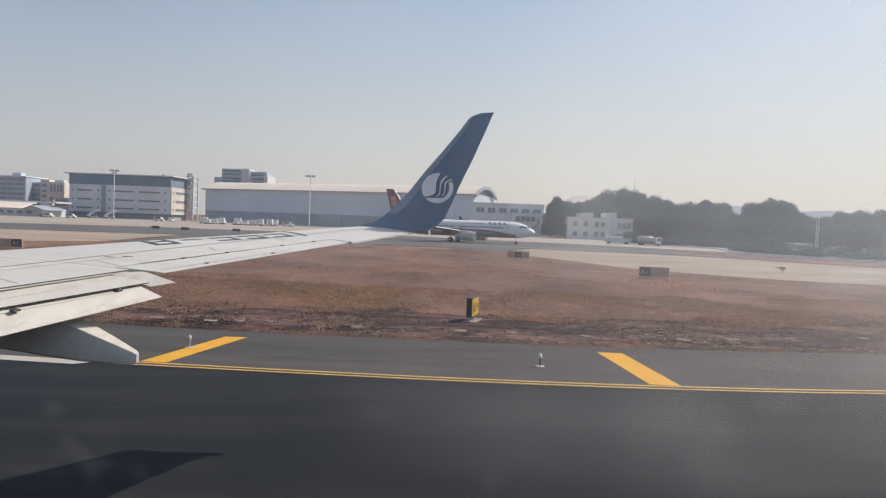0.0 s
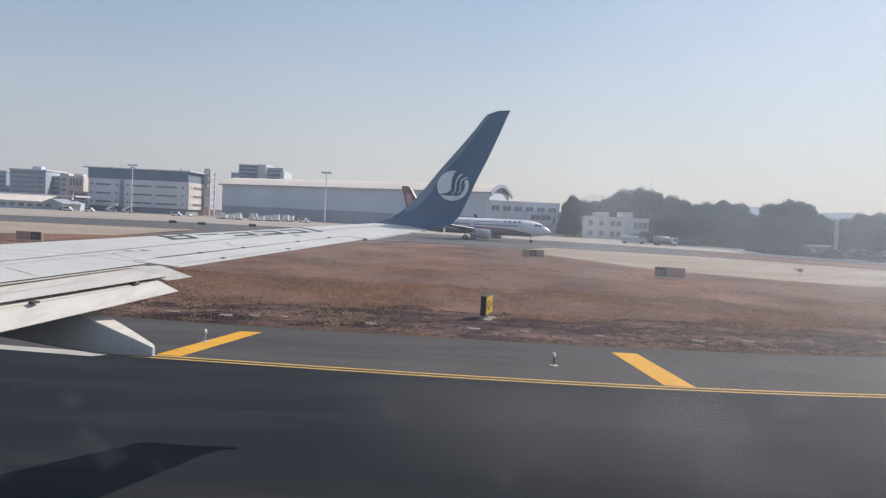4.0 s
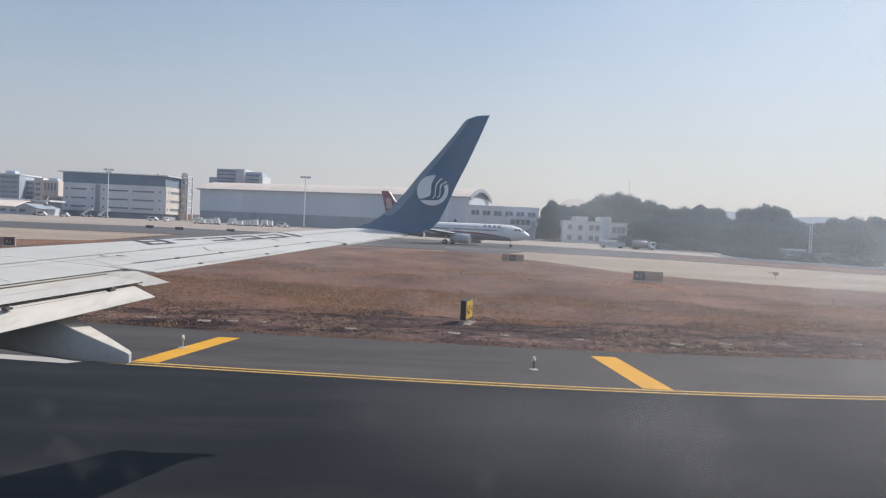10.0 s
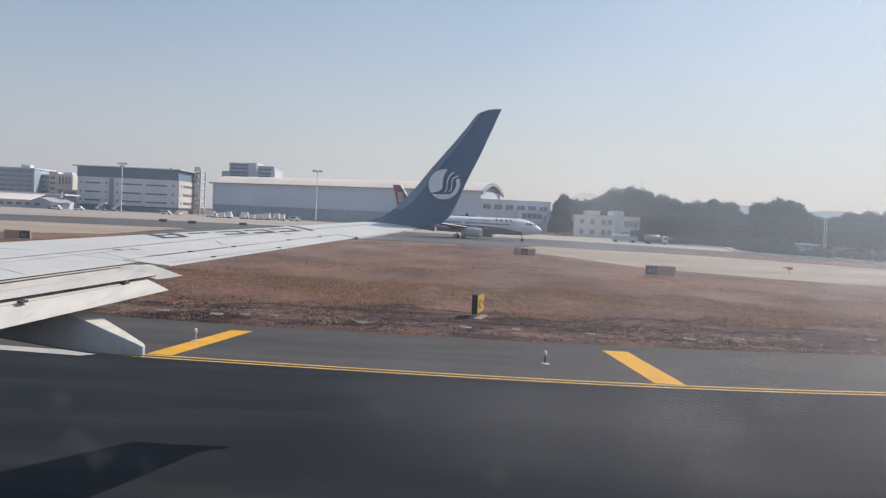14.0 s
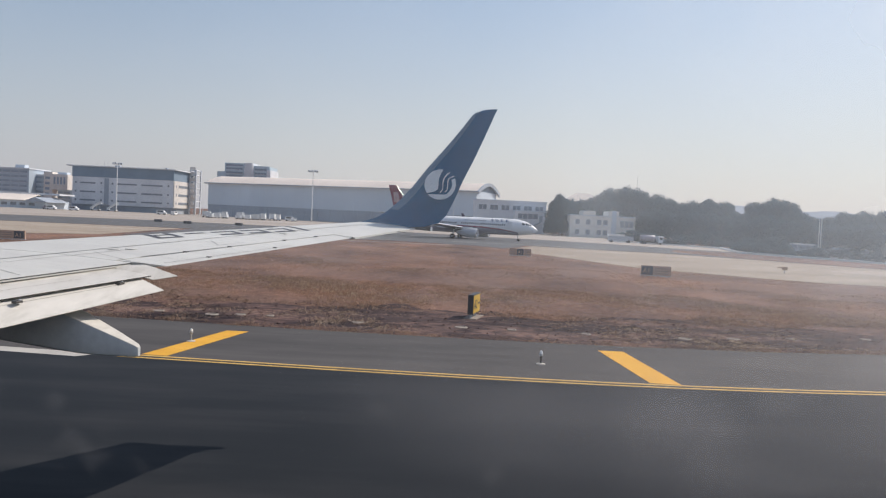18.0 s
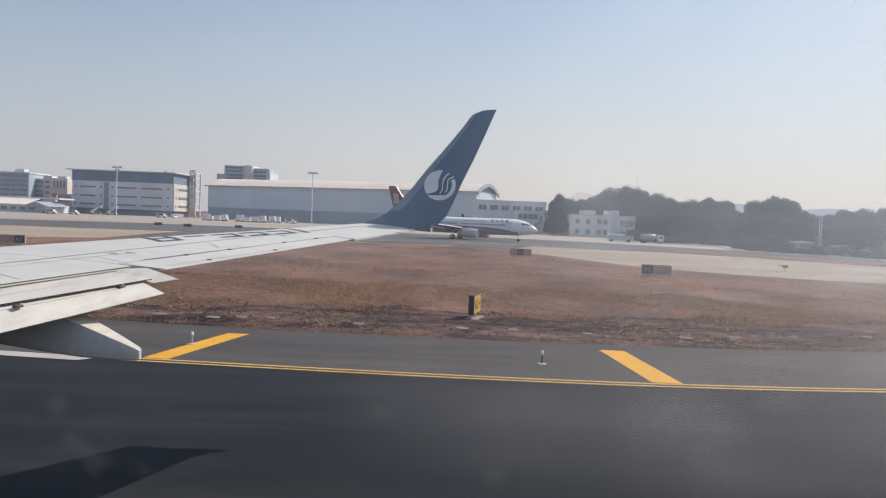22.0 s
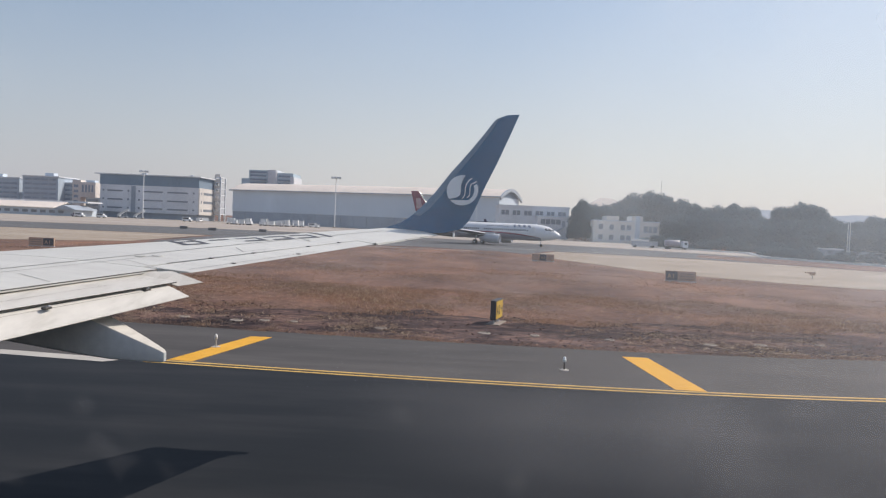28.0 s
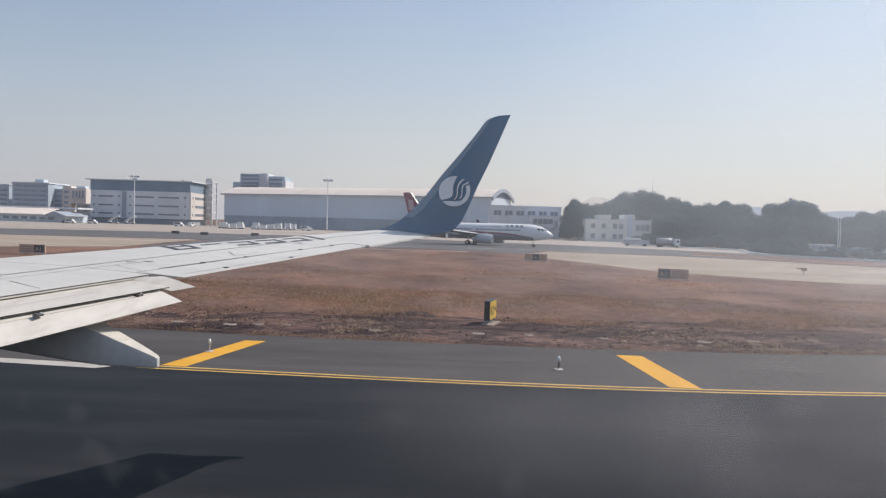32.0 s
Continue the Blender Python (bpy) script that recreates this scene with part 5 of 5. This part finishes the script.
def van(x, y, rz, lab, body_mat, length=4.8, high=2.1):
    t = thing("service_van", lab, "vehicle", (x, y, 0.02), rz, group="service vehicles")
    prof = ((-length / 2, 0.4), (-length / 2, high), (length * 0.22, high), (length * 0.36, high * 0.62), (length / 2, high * 0.52), (length / 2, 0.4))
    part("body", loft([[(a, s, z) for a, z in prof] for s in (-0.9, 0.9)]), body_mat, t)
    for s in (-0.92, 0.92):
        part("side_window", boxed(-length * 0.4, length * 0.2, s - 0.01, s + 0.01, high * 0.62, high * 0.9), glass_dark, t)
    wheel_set(t, (-length * 0.3, length * 0.32), (-0.85, 0.85), 0.36)


for x, y, rz, lab, mt in ((-186, 362, 0, "white service van parked beside the shed", truck_paint), (-190, 366, 180, "grey service van parked beside the shed", jet_grey), (-135, 371, 0, "white box van parked before the office", truck_paint),
                          (-129, 372, 90, "white service van parked before the office", truck_paint), (-66, 352, 0, "white service van beside the floodlight mast", truck_paint), (8, 300, 0, "pale van parked on the apron", truck_paint), (-178, 368, 0, "white pickup parked on the apron", truck_paint)):
    van(x, y, rz, lab, mt)


def cart(x, y, k):
    t = thing("baggage_cart", "white baggage cart with curtained frame on the apron", "cart", (x, y, 0.02), 7 * math.sin(k * 3.1), group="baggage carts")
    t.scale = (0.7 + 0.35 * (0.5 + 0.5 * math.sin(k * 5.3)), 1, 0.75 + 0.6 * (0.5 + 0.5 * math.sin(k * 2.9 + 1)))
    part("deck", boxed(-1.3, 1.3, -0.7, 0.7, 0.45, 0.6, bevel=0.03), steel, t)
    part("roof", boxed(-1.35, 1.35, -0.75, 0.75, 2.3, 2.4, bevel=0.03), truck_paint, t)
    for px in (-1.25, 1.25):
        part("end_panel", boxed(px - 0.04, px + 0.04, -0.7, 0.7, 0.6, 2.3), truck_paint, t)
    part("curtain", boxed(-1.2, 0.2 if k % 2 else 1.2, -0.69, -0.64, 0.9, 2.25), truck_paint, t)
    wheel_set(t, (-0.9, 0.9), (-0.6, 0.6), 0.25)


for k in range(26):
    cart(-103 + k * 1.16 * (1 + 0.35 * (k % 5 == 0)) + 2.4 * (k > 9), 340 + 4 * math.sin(k * 1.9), k)
for k in range(7):
    cart(17 + k * 3.3, 306 + 2 * math.sin(k), k + 3)

tanker = thing("fuel_truck", "white fuel tank truck parked before the trees", "vehicle", (69.6, 217, 0.0), 2)
tanker.scale = (0.68, 0.8, 0.85)
tank = part("tank", lathe([(-3.6, 0.2), (-3.5, 0.9), (-3.2, 1.1), (2.6, 1.1), (2.9, 0.9), (3.0, 0.2)], 16, axis="x"), jet_grey, tanker, smooth=True)
tank.location = (-1.6, 0, 2.1)
part("cab", boxed(2.2, 4.6, -1.2, 1.2, 0.6, 2.9, bevel=0.2), wall_grey, tanker)
part("windscreen", boxed(4.58, 4.64, -1.0, 1.0, 1.7, 2.6), glass_dark, tanker)
part("side_window", boxed(3.0, 4.2, -1.22, -1.18, 1.7, 2.5), glass_dark, tanker)
part("chassis", boxed(-5.2, 4.6, -0.9, 0.9, 0.6, 1.0), rubber, tanker)
wheel_set(tanker, (-4.2, -3.0, 3.3), (-1, 1), 0.5)
pipe = thing("parked_trailer", "long low trailer with a bright white roof", "vehicle", (60.2, 222, 0.0))
part("deck", boxed(-2.6, 2.4, -1, 1, 1.9, 2.4, bevel=0.05), truck_paint, pipe)
part("box_body", boxed(-2.5, 5.0, -0.95, 0.95, 0.5, 1.9), wall_slate, pipe)
wheel_set(pipe, (-1.6, 3.6), (-0.85, 0.85), 0.4)


def kerb_wall(name, pts, h, mat, label):
    bm = bmesh.new()
    rows = []
    for k, (x, y) in enumerate(pts):
        a, b = pts[max(0, k - 1)], pts[min(len(pts) - 1, k + 1)]
        d = Vector((b[0] - a[0], b[1] - a[1])).normalized() * 0.25
        rows.append([(x - d.y, y + d.x, 0), (x + d.y, y - d.x, 0), (x + d.y, y - d.x, h), (x - d.y, y + d.x, h)])
    return tagged(part(name, loft(rows, bm=bm), mat), label, "wall", kind="structure")


structure("road_verge", slab([(55, 150), (64.5, 128.5), (76, 114), (113, 93.5), (124, 100), (98, 122), (88, 136.5), (79, 152), (73, 160), (60, 165)], -0.3, 0.034), soil, "strip of dry grass between taxiway and road", "ground")
structure("perimeter_road", slab([(79.2, 168), (86, 148), (100, 124), (126, 102), (260, 100), (260, 150), (140, 183), (118, 195), (100, 211), (60.2, 240), (60.2, 300), (84.2, 200)], -0.3, 0.018), asphalt_grey, "dark asphalt perimeter road", "road")
kerb_wall("kerb", ((84, 201), (78, 178), (75.3, 163), (80, 154), (89, 137.7), (99, 123), (125, 101)), 0.38, logo_white, "low white kerb along the perimeter road")
kerb_wall("kerb", ((60, 228), (73, 217), (83, 206), (88, 196)), 0.38, logo_white, "low white kerb along the perimeter road")
kerb_wall("perimeter_wall", ((104, 226), (122, 209), (144, 197), (194, 181)), 1.7, wall_grey, "long grey perimeter wall below the trees")
booth = thing("guard_booth", "small brown guard booth beside the road", "building", (99, 186, 0))
part("wall", boxed(-2, 2, -1.5, 1.5, 0, 2.3), wall_slate, booth)
part("roof", boxed(-2.4, 2.4, -1.9, 1.9, 2.3, 2.6), wall_white, booth)
window_strip(-1.5, 1.5, -1.5, 1.1, 1.9, booth, n=2)


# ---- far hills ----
# pale blue base colour carries the haze of the distance
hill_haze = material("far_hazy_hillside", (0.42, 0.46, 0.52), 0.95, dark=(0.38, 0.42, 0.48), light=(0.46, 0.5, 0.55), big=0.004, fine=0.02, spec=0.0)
rows = []
for k in range(41):
    x = 500 + 50 * k
    h = 72 + 34 * math.exp(-((x - 1010) / 130) ** 2) + 26 * math.exp(-((x - 1330) / 160) ** 2) + 5 * math.sin(k * 1.1)
    rows.append([(x, 2500, -1), (x, 2560, h * 0.6), (x, 2620, h), (x, 2720, h * 0.5), (x, 2800, -1)])
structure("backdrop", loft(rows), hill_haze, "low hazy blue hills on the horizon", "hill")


# ---- trees ----
def tree_mesh(seed, height, spread, leaves):
    rng = np.random.default_rng(seed)
    base = tagged(new("tree"), "dense broadleaf tree with haze-blue leaves behind the airfield", "tree", "trees behind the taxiway")
    bm = tube((0, 0, 0), (0, 0, height * 0.4), height * 0.03, height * 0.02, 8)
    blobs = []
    for k in range(48):
        a, rr = rng.uniform(0, 6.283), spread * math.sqrt(rng.uniform(0, 1)) * 0.86
        dome = math.sqrt(1 - (rr / spread) ** 2)
        z = height * (0.16 + (rng.uniform(0.56, 0.68) if k % 2 else rng.uniform(0.05, 0.6)) * dome)
        blobs.append((rr * math.cos(a), rr * math.sin(a), z, spread * rng.uniform(0.24, 0.36)))
        if k < 7:
            tube((0, 0, height * 0.3), (blobs[-1][0] * 0.85, blobs[-1][1] * 0.85, z), height * 0.013, height * 0.005, 5, bm)
    blobs.append((0, 0, height * 0.78, spread * 0.32))
    part("trunk", bm, bark, base)
    verts, faces = [], []
    per = leaves // len(blobs)
    for bx, by, bz, br in blobs:
        v = rng.normal(size=(per, 3))
        v /= np.linalg.norm(v, axis=1)[:, None]
        r = br * rng.uniform(0.4, 1.3, per) ** 0.5
        c = v * r[:, None] * np.array((1, 1, 0.8)) + np.array((bx, by, bz))
        for p, n in zip(c, v):
            s = rng.uniform(0.2, 0.48) * (1 + spread * 0.02)
            t = np.cross(n + rng.normal(size=3) * 0.7, (0.3, 0.2, 1))
            t /= np.linalg.norm(t) + 1e-6
            b = np.cross(n + rng.normal(size=3) * 0.6, t)
            b /= np.linalg.norm(b) + 1e-6
            i = len(verts)
            verts += [tuple(p - t * s), tuple(p + b * s * 0.6), tuple(p + t * s), tuple(p - b * s * 0.6)]
            faces.append((i, i + 1, i + 2, i + 3))
    me = bpy.data.meshes.new("crown")
    me.from_pydata(verts, [], faces)
    me.materials.append(haze_leaf)
    crown = new("crown", me)
    crown.parent = base
    return base


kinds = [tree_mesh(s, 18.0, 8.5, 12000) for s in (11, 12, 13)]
SKYLINE = ((52.2, 299, 15.2, 0.42), (54.8, 301, 17.4, 0.45), (58.3, 304, 15.4, 0.5), (70.2, 334, 16.8, 0.8), (77.4, 339, 19.0, 0.85), (82.6, 334, 22.4, 0.95), (87.7, 329, 23.6, 1), (92.2, 324, 22.3, 0.95), (98.8, 319, 19.9, 0.9), (103.4, 314, 18.3, 0.8), (105.4, 304, 16.2, 0.75), (108.5, 299, 17.1, 0.75), (115.2, 299, 18.0, 0.95),
           (119.1, 294, 17.1, 0.85), (119.4, 284, 13.0, 0.7), (121.3, 279, 12.4, 0.7), (122.4, 271, 16.4, 0.75), (127.5, 269, 18.2, 0.95), (131.9, 267, 17.5, 0.8), (132.6, 259, 12.8, 0.7), (132.6, 249, 11.3, 0.75), (134.9, 244, 11.6, 0.75), (135.0, 234, 13.1, 0.55), (136.7, 227, 13.2, 0.75), (141.7, 224, 13.7, 0.9))
LOWER_TREES = ((59.5, 322, 15.5, 0.6), (64.5, 328, 16.5, 0.7), (71.0, 325, 15.5, 0.75), (51.2, 297, 8.0, 0.4), (55.5, 297, 7.0, 0.5), (60.5, 317, 12.2, 0.7), (78.4, 319, 16.2, 0.85), (90.0, 291, 12.8, 0.9), (91.9, 284, 12.3, 0.9), (97.6, 279, 11.6, 0.9), (103.5, 274, 12.2, 0.9), (107.8, 264, 10.6, 0.9), (111.8, 254, 9.2, 0.9), (117.2, 249, 11.3, 0.9), (120.2, 239, 9.5, 0.9), (122.5, 229, 8.5, 0.9), (124.2, 219, 8.4, 0.85), (128.0, 214, 9.1, 0.85), (131.5, 209, 9.3, 0.85))
TOPS = [max(v.co.z for part_ob in kind.children for v in part_ob.data.vertices) for kind in kinds]
for k, (x, y, h, w) in enumerate(SKYLINE + LOWER_TREES):
    m = Matrix.Translation((x, y, 0)) @ pose(0, 0, 0, 0, 0, 47 * k) @ Matrix.Diagonal((w, w * 0.9, h / TOPS[k % 3], 1))
    if k < 3:
        kinds[k].matrix_basis = m
    else:
        src = kinds[k % 3]
        keep = src.matrix_basis.copy()
        src.matrix_basis = Matrix.Identity(4)
        copy_thing(src, m)
        src.matrix_basis = keep
for k in range(34):
    f = k / 33
    x, y = 66 + 118 * f, 240 - 60 * f + 3 * math.sin(k * 2.7)
    src = kinds[k % 3]
    keep = src.matrix_basis.copy()
    src.matrix_basis = Matrix.Identity(4)
    bush = copy_thing(src, Matrix.Translation((x, y, -0.4)) @ pose(0, 0, 0, 0, 0, 71 * k) @ Matrix.Diagonal((0.42, 0.42, 0.2 + 0.07 * math.sin(k * 1.3), 1)))
    src.matrix_basis = keep
    bush.name = "shrub"
    tagged(bush, "rounded shrub with haze-blue leaves along the perimeter road", "shrub", "roadside shrubs")
edge_run = ((86, 200), (82, 182), (79, 168), (82, 158), (91, 143), (103, 129), (118, 118), (134, 110))
for k in range(40):
    f = k / 39 * (len(edge_run) - 1)
    i = min(int(f), len(edge_run) - 2)
    x = edge_run[i][0] + (edge_run[i + 1][0] - edge_run[i][0]) * (f - i) + 4 + 2.5 * math.sin(k * 1.9)
    y = edge_run[i][1] + (edge_run[i + 1][1] - edge_run[i][1]) * (f - i) + 4 + 2 * math.sin(k * 2.3)
    src = kinds[k % 3]
    keep = src.matrix_basis.copy()
    src.matrix_basis = Matrix.Identity(4)
    bush = copy_thing(src, Matrix.Translation((x, y, -0.25)) @ pose(0, 0, 0, 0, 0, 53 * k) @ Matrix.Diagonal((0.24, 0.24, 0.13 + 0.04 * math.sin(k * 1.7), 1)))
    src.matrix_basis = keep
    bush.name = "shrub"
    tagged(bush, "low shrub with haze-blue leaves behind the white kerb", "shrub", "roadside shrubs")
palm = thing("palm_tree", "tall palm standing above the hedge", "tree", (139.5, 236, 0))
part("trunk", tube((0, 0, 0), (0.4, 0, 11.2), 0.22, 0.15, 8), bark, palm)
for k in range(14):
    a = k * 0.46
    d = Vector((math.cos(a), math.sin(a), 0))
    s = Vector((-d.y, d.x, 0)) * 0.4
    tip = Vector((0.4, 0, 11.2))
    rows = [[tuple(tip + d * r + Vector((0, 0, z)) + s * w), tuple(tip + d * r + Vector((0, 0, z + 0.15))), tuple(tip + d * r + Vector((0, 0, z)) - s * w)] for r, z, w in ((0, 0, 0.2), (0.9, 0.7 - 0.3 * (k % 2), 1), (2.0, 0.6 - 0.7 * (k % 2), 0.9), (2.8, -0.3 - (k % 2), 0.1))]
    part("frond", loft(rows, ring=False, caps=False), haze_leaf, palm)


# ---- farther along the airfield ----
radar = thing("radar_tower", "white radar tower with a ball dome", "tower", (-315, 362, 0))
part("shaft", boxed(-3.2, 3.2, -3.2, 3.2, 0, 24), wall_white, radar)
part("stair_slot", boxed(-0.6, 1.6, -3.28, -3.1, 1, 23), wall_slate, radar, "dark vertical stair slot")
part("platform", boxed(-5, 5, -5, 5, 24, 25, bevel=0.1), wall_grey, radar)
part("dome", lathe([(25, 2.6), (25.6, 3.8), (27, 4.7), (28.6, 5.0), (30.4, 4.7), (32, 3.7), (33, 2.3), (33.5, 0.3)], 20), logo_white, radar, "white ball dome", smooth=True)
for k in range(12):
    a = k * math.pi / 6
    part("rail_post", tube((4.8 * math.cos(a), 4.8 * math.sin(a), 25), (4.8 * math.cos(a), 4.8 * math.sin(a), 26.1), 0.06, n=6), steel, radar)
terminal = thing("terminal_building", "white terminal with stepped open roof trusses", "building", (-560, 430, 0), 30)
part("hall", boxed(0, 110, 0, 50, 0, 12), wall_white, terminal)
for k in range(9):
    part("roof_rib", loft([[(4 + k * 12.5, y, z), (5.2 + k * 12.5, y, z), (5.2 + k * 12.5, y, z + 0.9), (4 + k * 12.5, y, z + 0.9)] for y, z in ((-6, 10), (10, 18), (36, 24), (54, 14))]), wall_white, terminal)
part("roof", loft([[(x, y, z) for y, z in ((-4, 12), (12, 19.5), (36, 25), (36, 25.6), (12, 20.1), (-4, 12.6))] for x in (0, 110)]), wall_grey, terminal)
for k in range(12):
    window_strip(3 + k * 9, 10 + k * 9, 0, 3, 9, terminal, n=3)
cargo_house = thing("cargo_house", "cream flat-roofed cargo house beside the apron", "building", (-330, 330, 0), 20)
part("wall", boxed(0, 26, 0, 18, 0, 10), wall_cream, cargo_house)
part("roof", boxed(-0.5, 26.5, -0.5, 18.5, 10, 10.8), wall_white, cargo_house)
for k in range(4):
    part("door", boxed(2 + k * 6, 6.4 + k * 6, -0.1, 0.2, 0.1, 6), wall_slate, cargo_house)
parked = passenger_jet(title_blue, "white passenger jet with blue tail parked on the apron", pose(-420, 330, 0.02, 0, 0, 70))
for x, y in ((-470, 350), (-520, 370)):
    copy_thing(parked, pose(x, y, 0.02, 0, 0, 70))
for x, y in ((-563, 325), (-584, 285), (-598, 254)):
    copy_thing(parked, pose(x, y, 0.02, 0, 0, 84))

control = thing("control_tower", "pale control tower with a flared cab", "tower", (-857, 515, 0))
part("shaft", lathe([(0, 4.2), (24, 3.6), (26, 4.6)], 16), wall_white, control, smooth=True)
part("gallery", lathe([(26, 4.7), (27.2, 6.4), (28, 6.4), (28, 4.5)], 16), wall_grey, control)
cab = part("cab", lathe([(28, 5.2), (31.5, 6.3), (31.6, 6.0)], 16), glass_far, control, "slanted dark cab glazing")
part("cab_roof", lathe([(31.5, 6.8), (32.4, 6.8), (33, 5.0), (33.4, 0.3)], 16), wall_white, cab)
part("aerial", tube((0, 0, 33.2), (0, 0, 38), 0.15, 0.06, 6), steel, control)

chequer_red = material("chequer_red_paint", (0.42, 0.07, 0.05), 0.6, dark=(0.32, 0.055, 0.045), big=0.4, fine=3)


def chequered(parent, w, z0, z1, nx, nz, y):
    """Red squares set on a white face, turn by turn."""
    for i in range(nx):
        for j in range(nz):
            if (i + j) % 2 == 0:
                part("red_panel", boxed(-w / 2 + w * i / nx, -w / 2 + w * (i + 1) / nx, y - 0.06, y + 0.02, z0 + (z1 - z0) * j / nz, z0 + (z1 - z0) * (j + 1) / nz), chequer_red, parent)


ball_tower = thing("chequered_radar_tower", "red and white chequered tower carrying a white radar ball", "tower", (-621, -277, 0), -114)
part("shaft", boxed(-5, 5, -5, 5, 0, 21), wall_white, ball_tower)
chequered(ball_tower, 10, 5, 21, 4, 6, -5)
part("platform", boxed(-5.6, 5.6, -5.6, 5.6, 21, 22, bevel=0.1), wall_grey, ball_tower)
part("ball", lathe([(22, 3.4), (23, 5.0), (25.5, 6.2), (28, 6.4), (31, 5.4), (33.2, 3.0), (34, 0.3)], 20), logo_white, ball_tower, "white radar ball", smooth=True)
for x, y, w, h in ((-335, -100, 8.0, 4.0), (-430, -92, 7.5, 3.6)):
    hut = thing("chequered_hut", "small red and white chequered equipment hut in the grass", "hut", (x, y, 0), -104, group="chequered huts")
    part("body", boxed(-w / 2, w / 2, -2, 2, 0.15, h), wall_white, hut)
    part("plinth", boxed(-w / 2 - 0.2, w / 2 + 0.2, -2.2, 2.2, -0.05, 0.15), pit_concrete, hut)
    part("roof", boxed(-w / 2 - 0.3, w / 2 + 0.3, -2.3, 2.3, h, h + 0.25), wall_grey, hut)
    part("door", boxed(w / 2 - 0.02, w / 2 + 0.06, -0.5, 0.5, 0.15, 2.2), wall_grey, hut)
    chequered(hut, w, 0.15, h, 8, 4, -2)
for az, d, w, h, lab in ((-105.5, 720, 30, 16, "distant pale block behind the trees"), (-97, 760, 110, 9, "distant long white shed behind the trees"), (-90, 740, 60, 13, "distant cream hangar behind the trees")):
    b = thing("far_building", lab, "building", (d * math.sin(radians(az)), d * math.cos(radians(az)), 0), -az, group="distant buildings")
    part("wall", boxed(-w / 2, w / 2, 0, 25, 0, h), wall_white, b)
    part("roof", boxed(-w / 2 - 0.6, w / 2 + 0.6, -0.6, 25.6, h, h + 0.9), wall_grey, b)
    for k in range(max(3, int(w / 12))):
        window_strip(-w / 2 + 3 + k * 11, -w / 2 + 8 + k * 11, 0, h * 0.5, h * 0.5 + 2, b)
for k in range(30):
    az, d = radians(-88 - 0.98 * k), 600 + 40 * math.sin(k * 2.1)
    src = kinds[k % 3]
    keep = src.matrix_basis.copy()
    src.matrix_basis = Matrix.Identity(4)
    grown = 0.75 + 0.25 * math.sin(k * 1.7)
    copy_thing(src, Matrix.Translation((d * math.sin(az), d * math.cos(az), 0)) @ pose(0, 0, 0, 0, 0, 61 * k) @ Matrix.Diagonal((1.1, 1.1, grown * 0.8, 1)))
    src.matrix_basis = keep
for k, (x, y) in enumerate(((-470, -66), (-500, -74))):
    mast = thing("obstruction_mast", "slim red and white banded mast in the grass", "mast", (x, y, 0), group="masts")
    for j in range(6):
        part("band", tube((0, 0, j * 1.2), (0, 0, j * 1.2 + 1.2), 0.14, 0.14, 8), chequer_red if j % 2 else logo_white, mast)
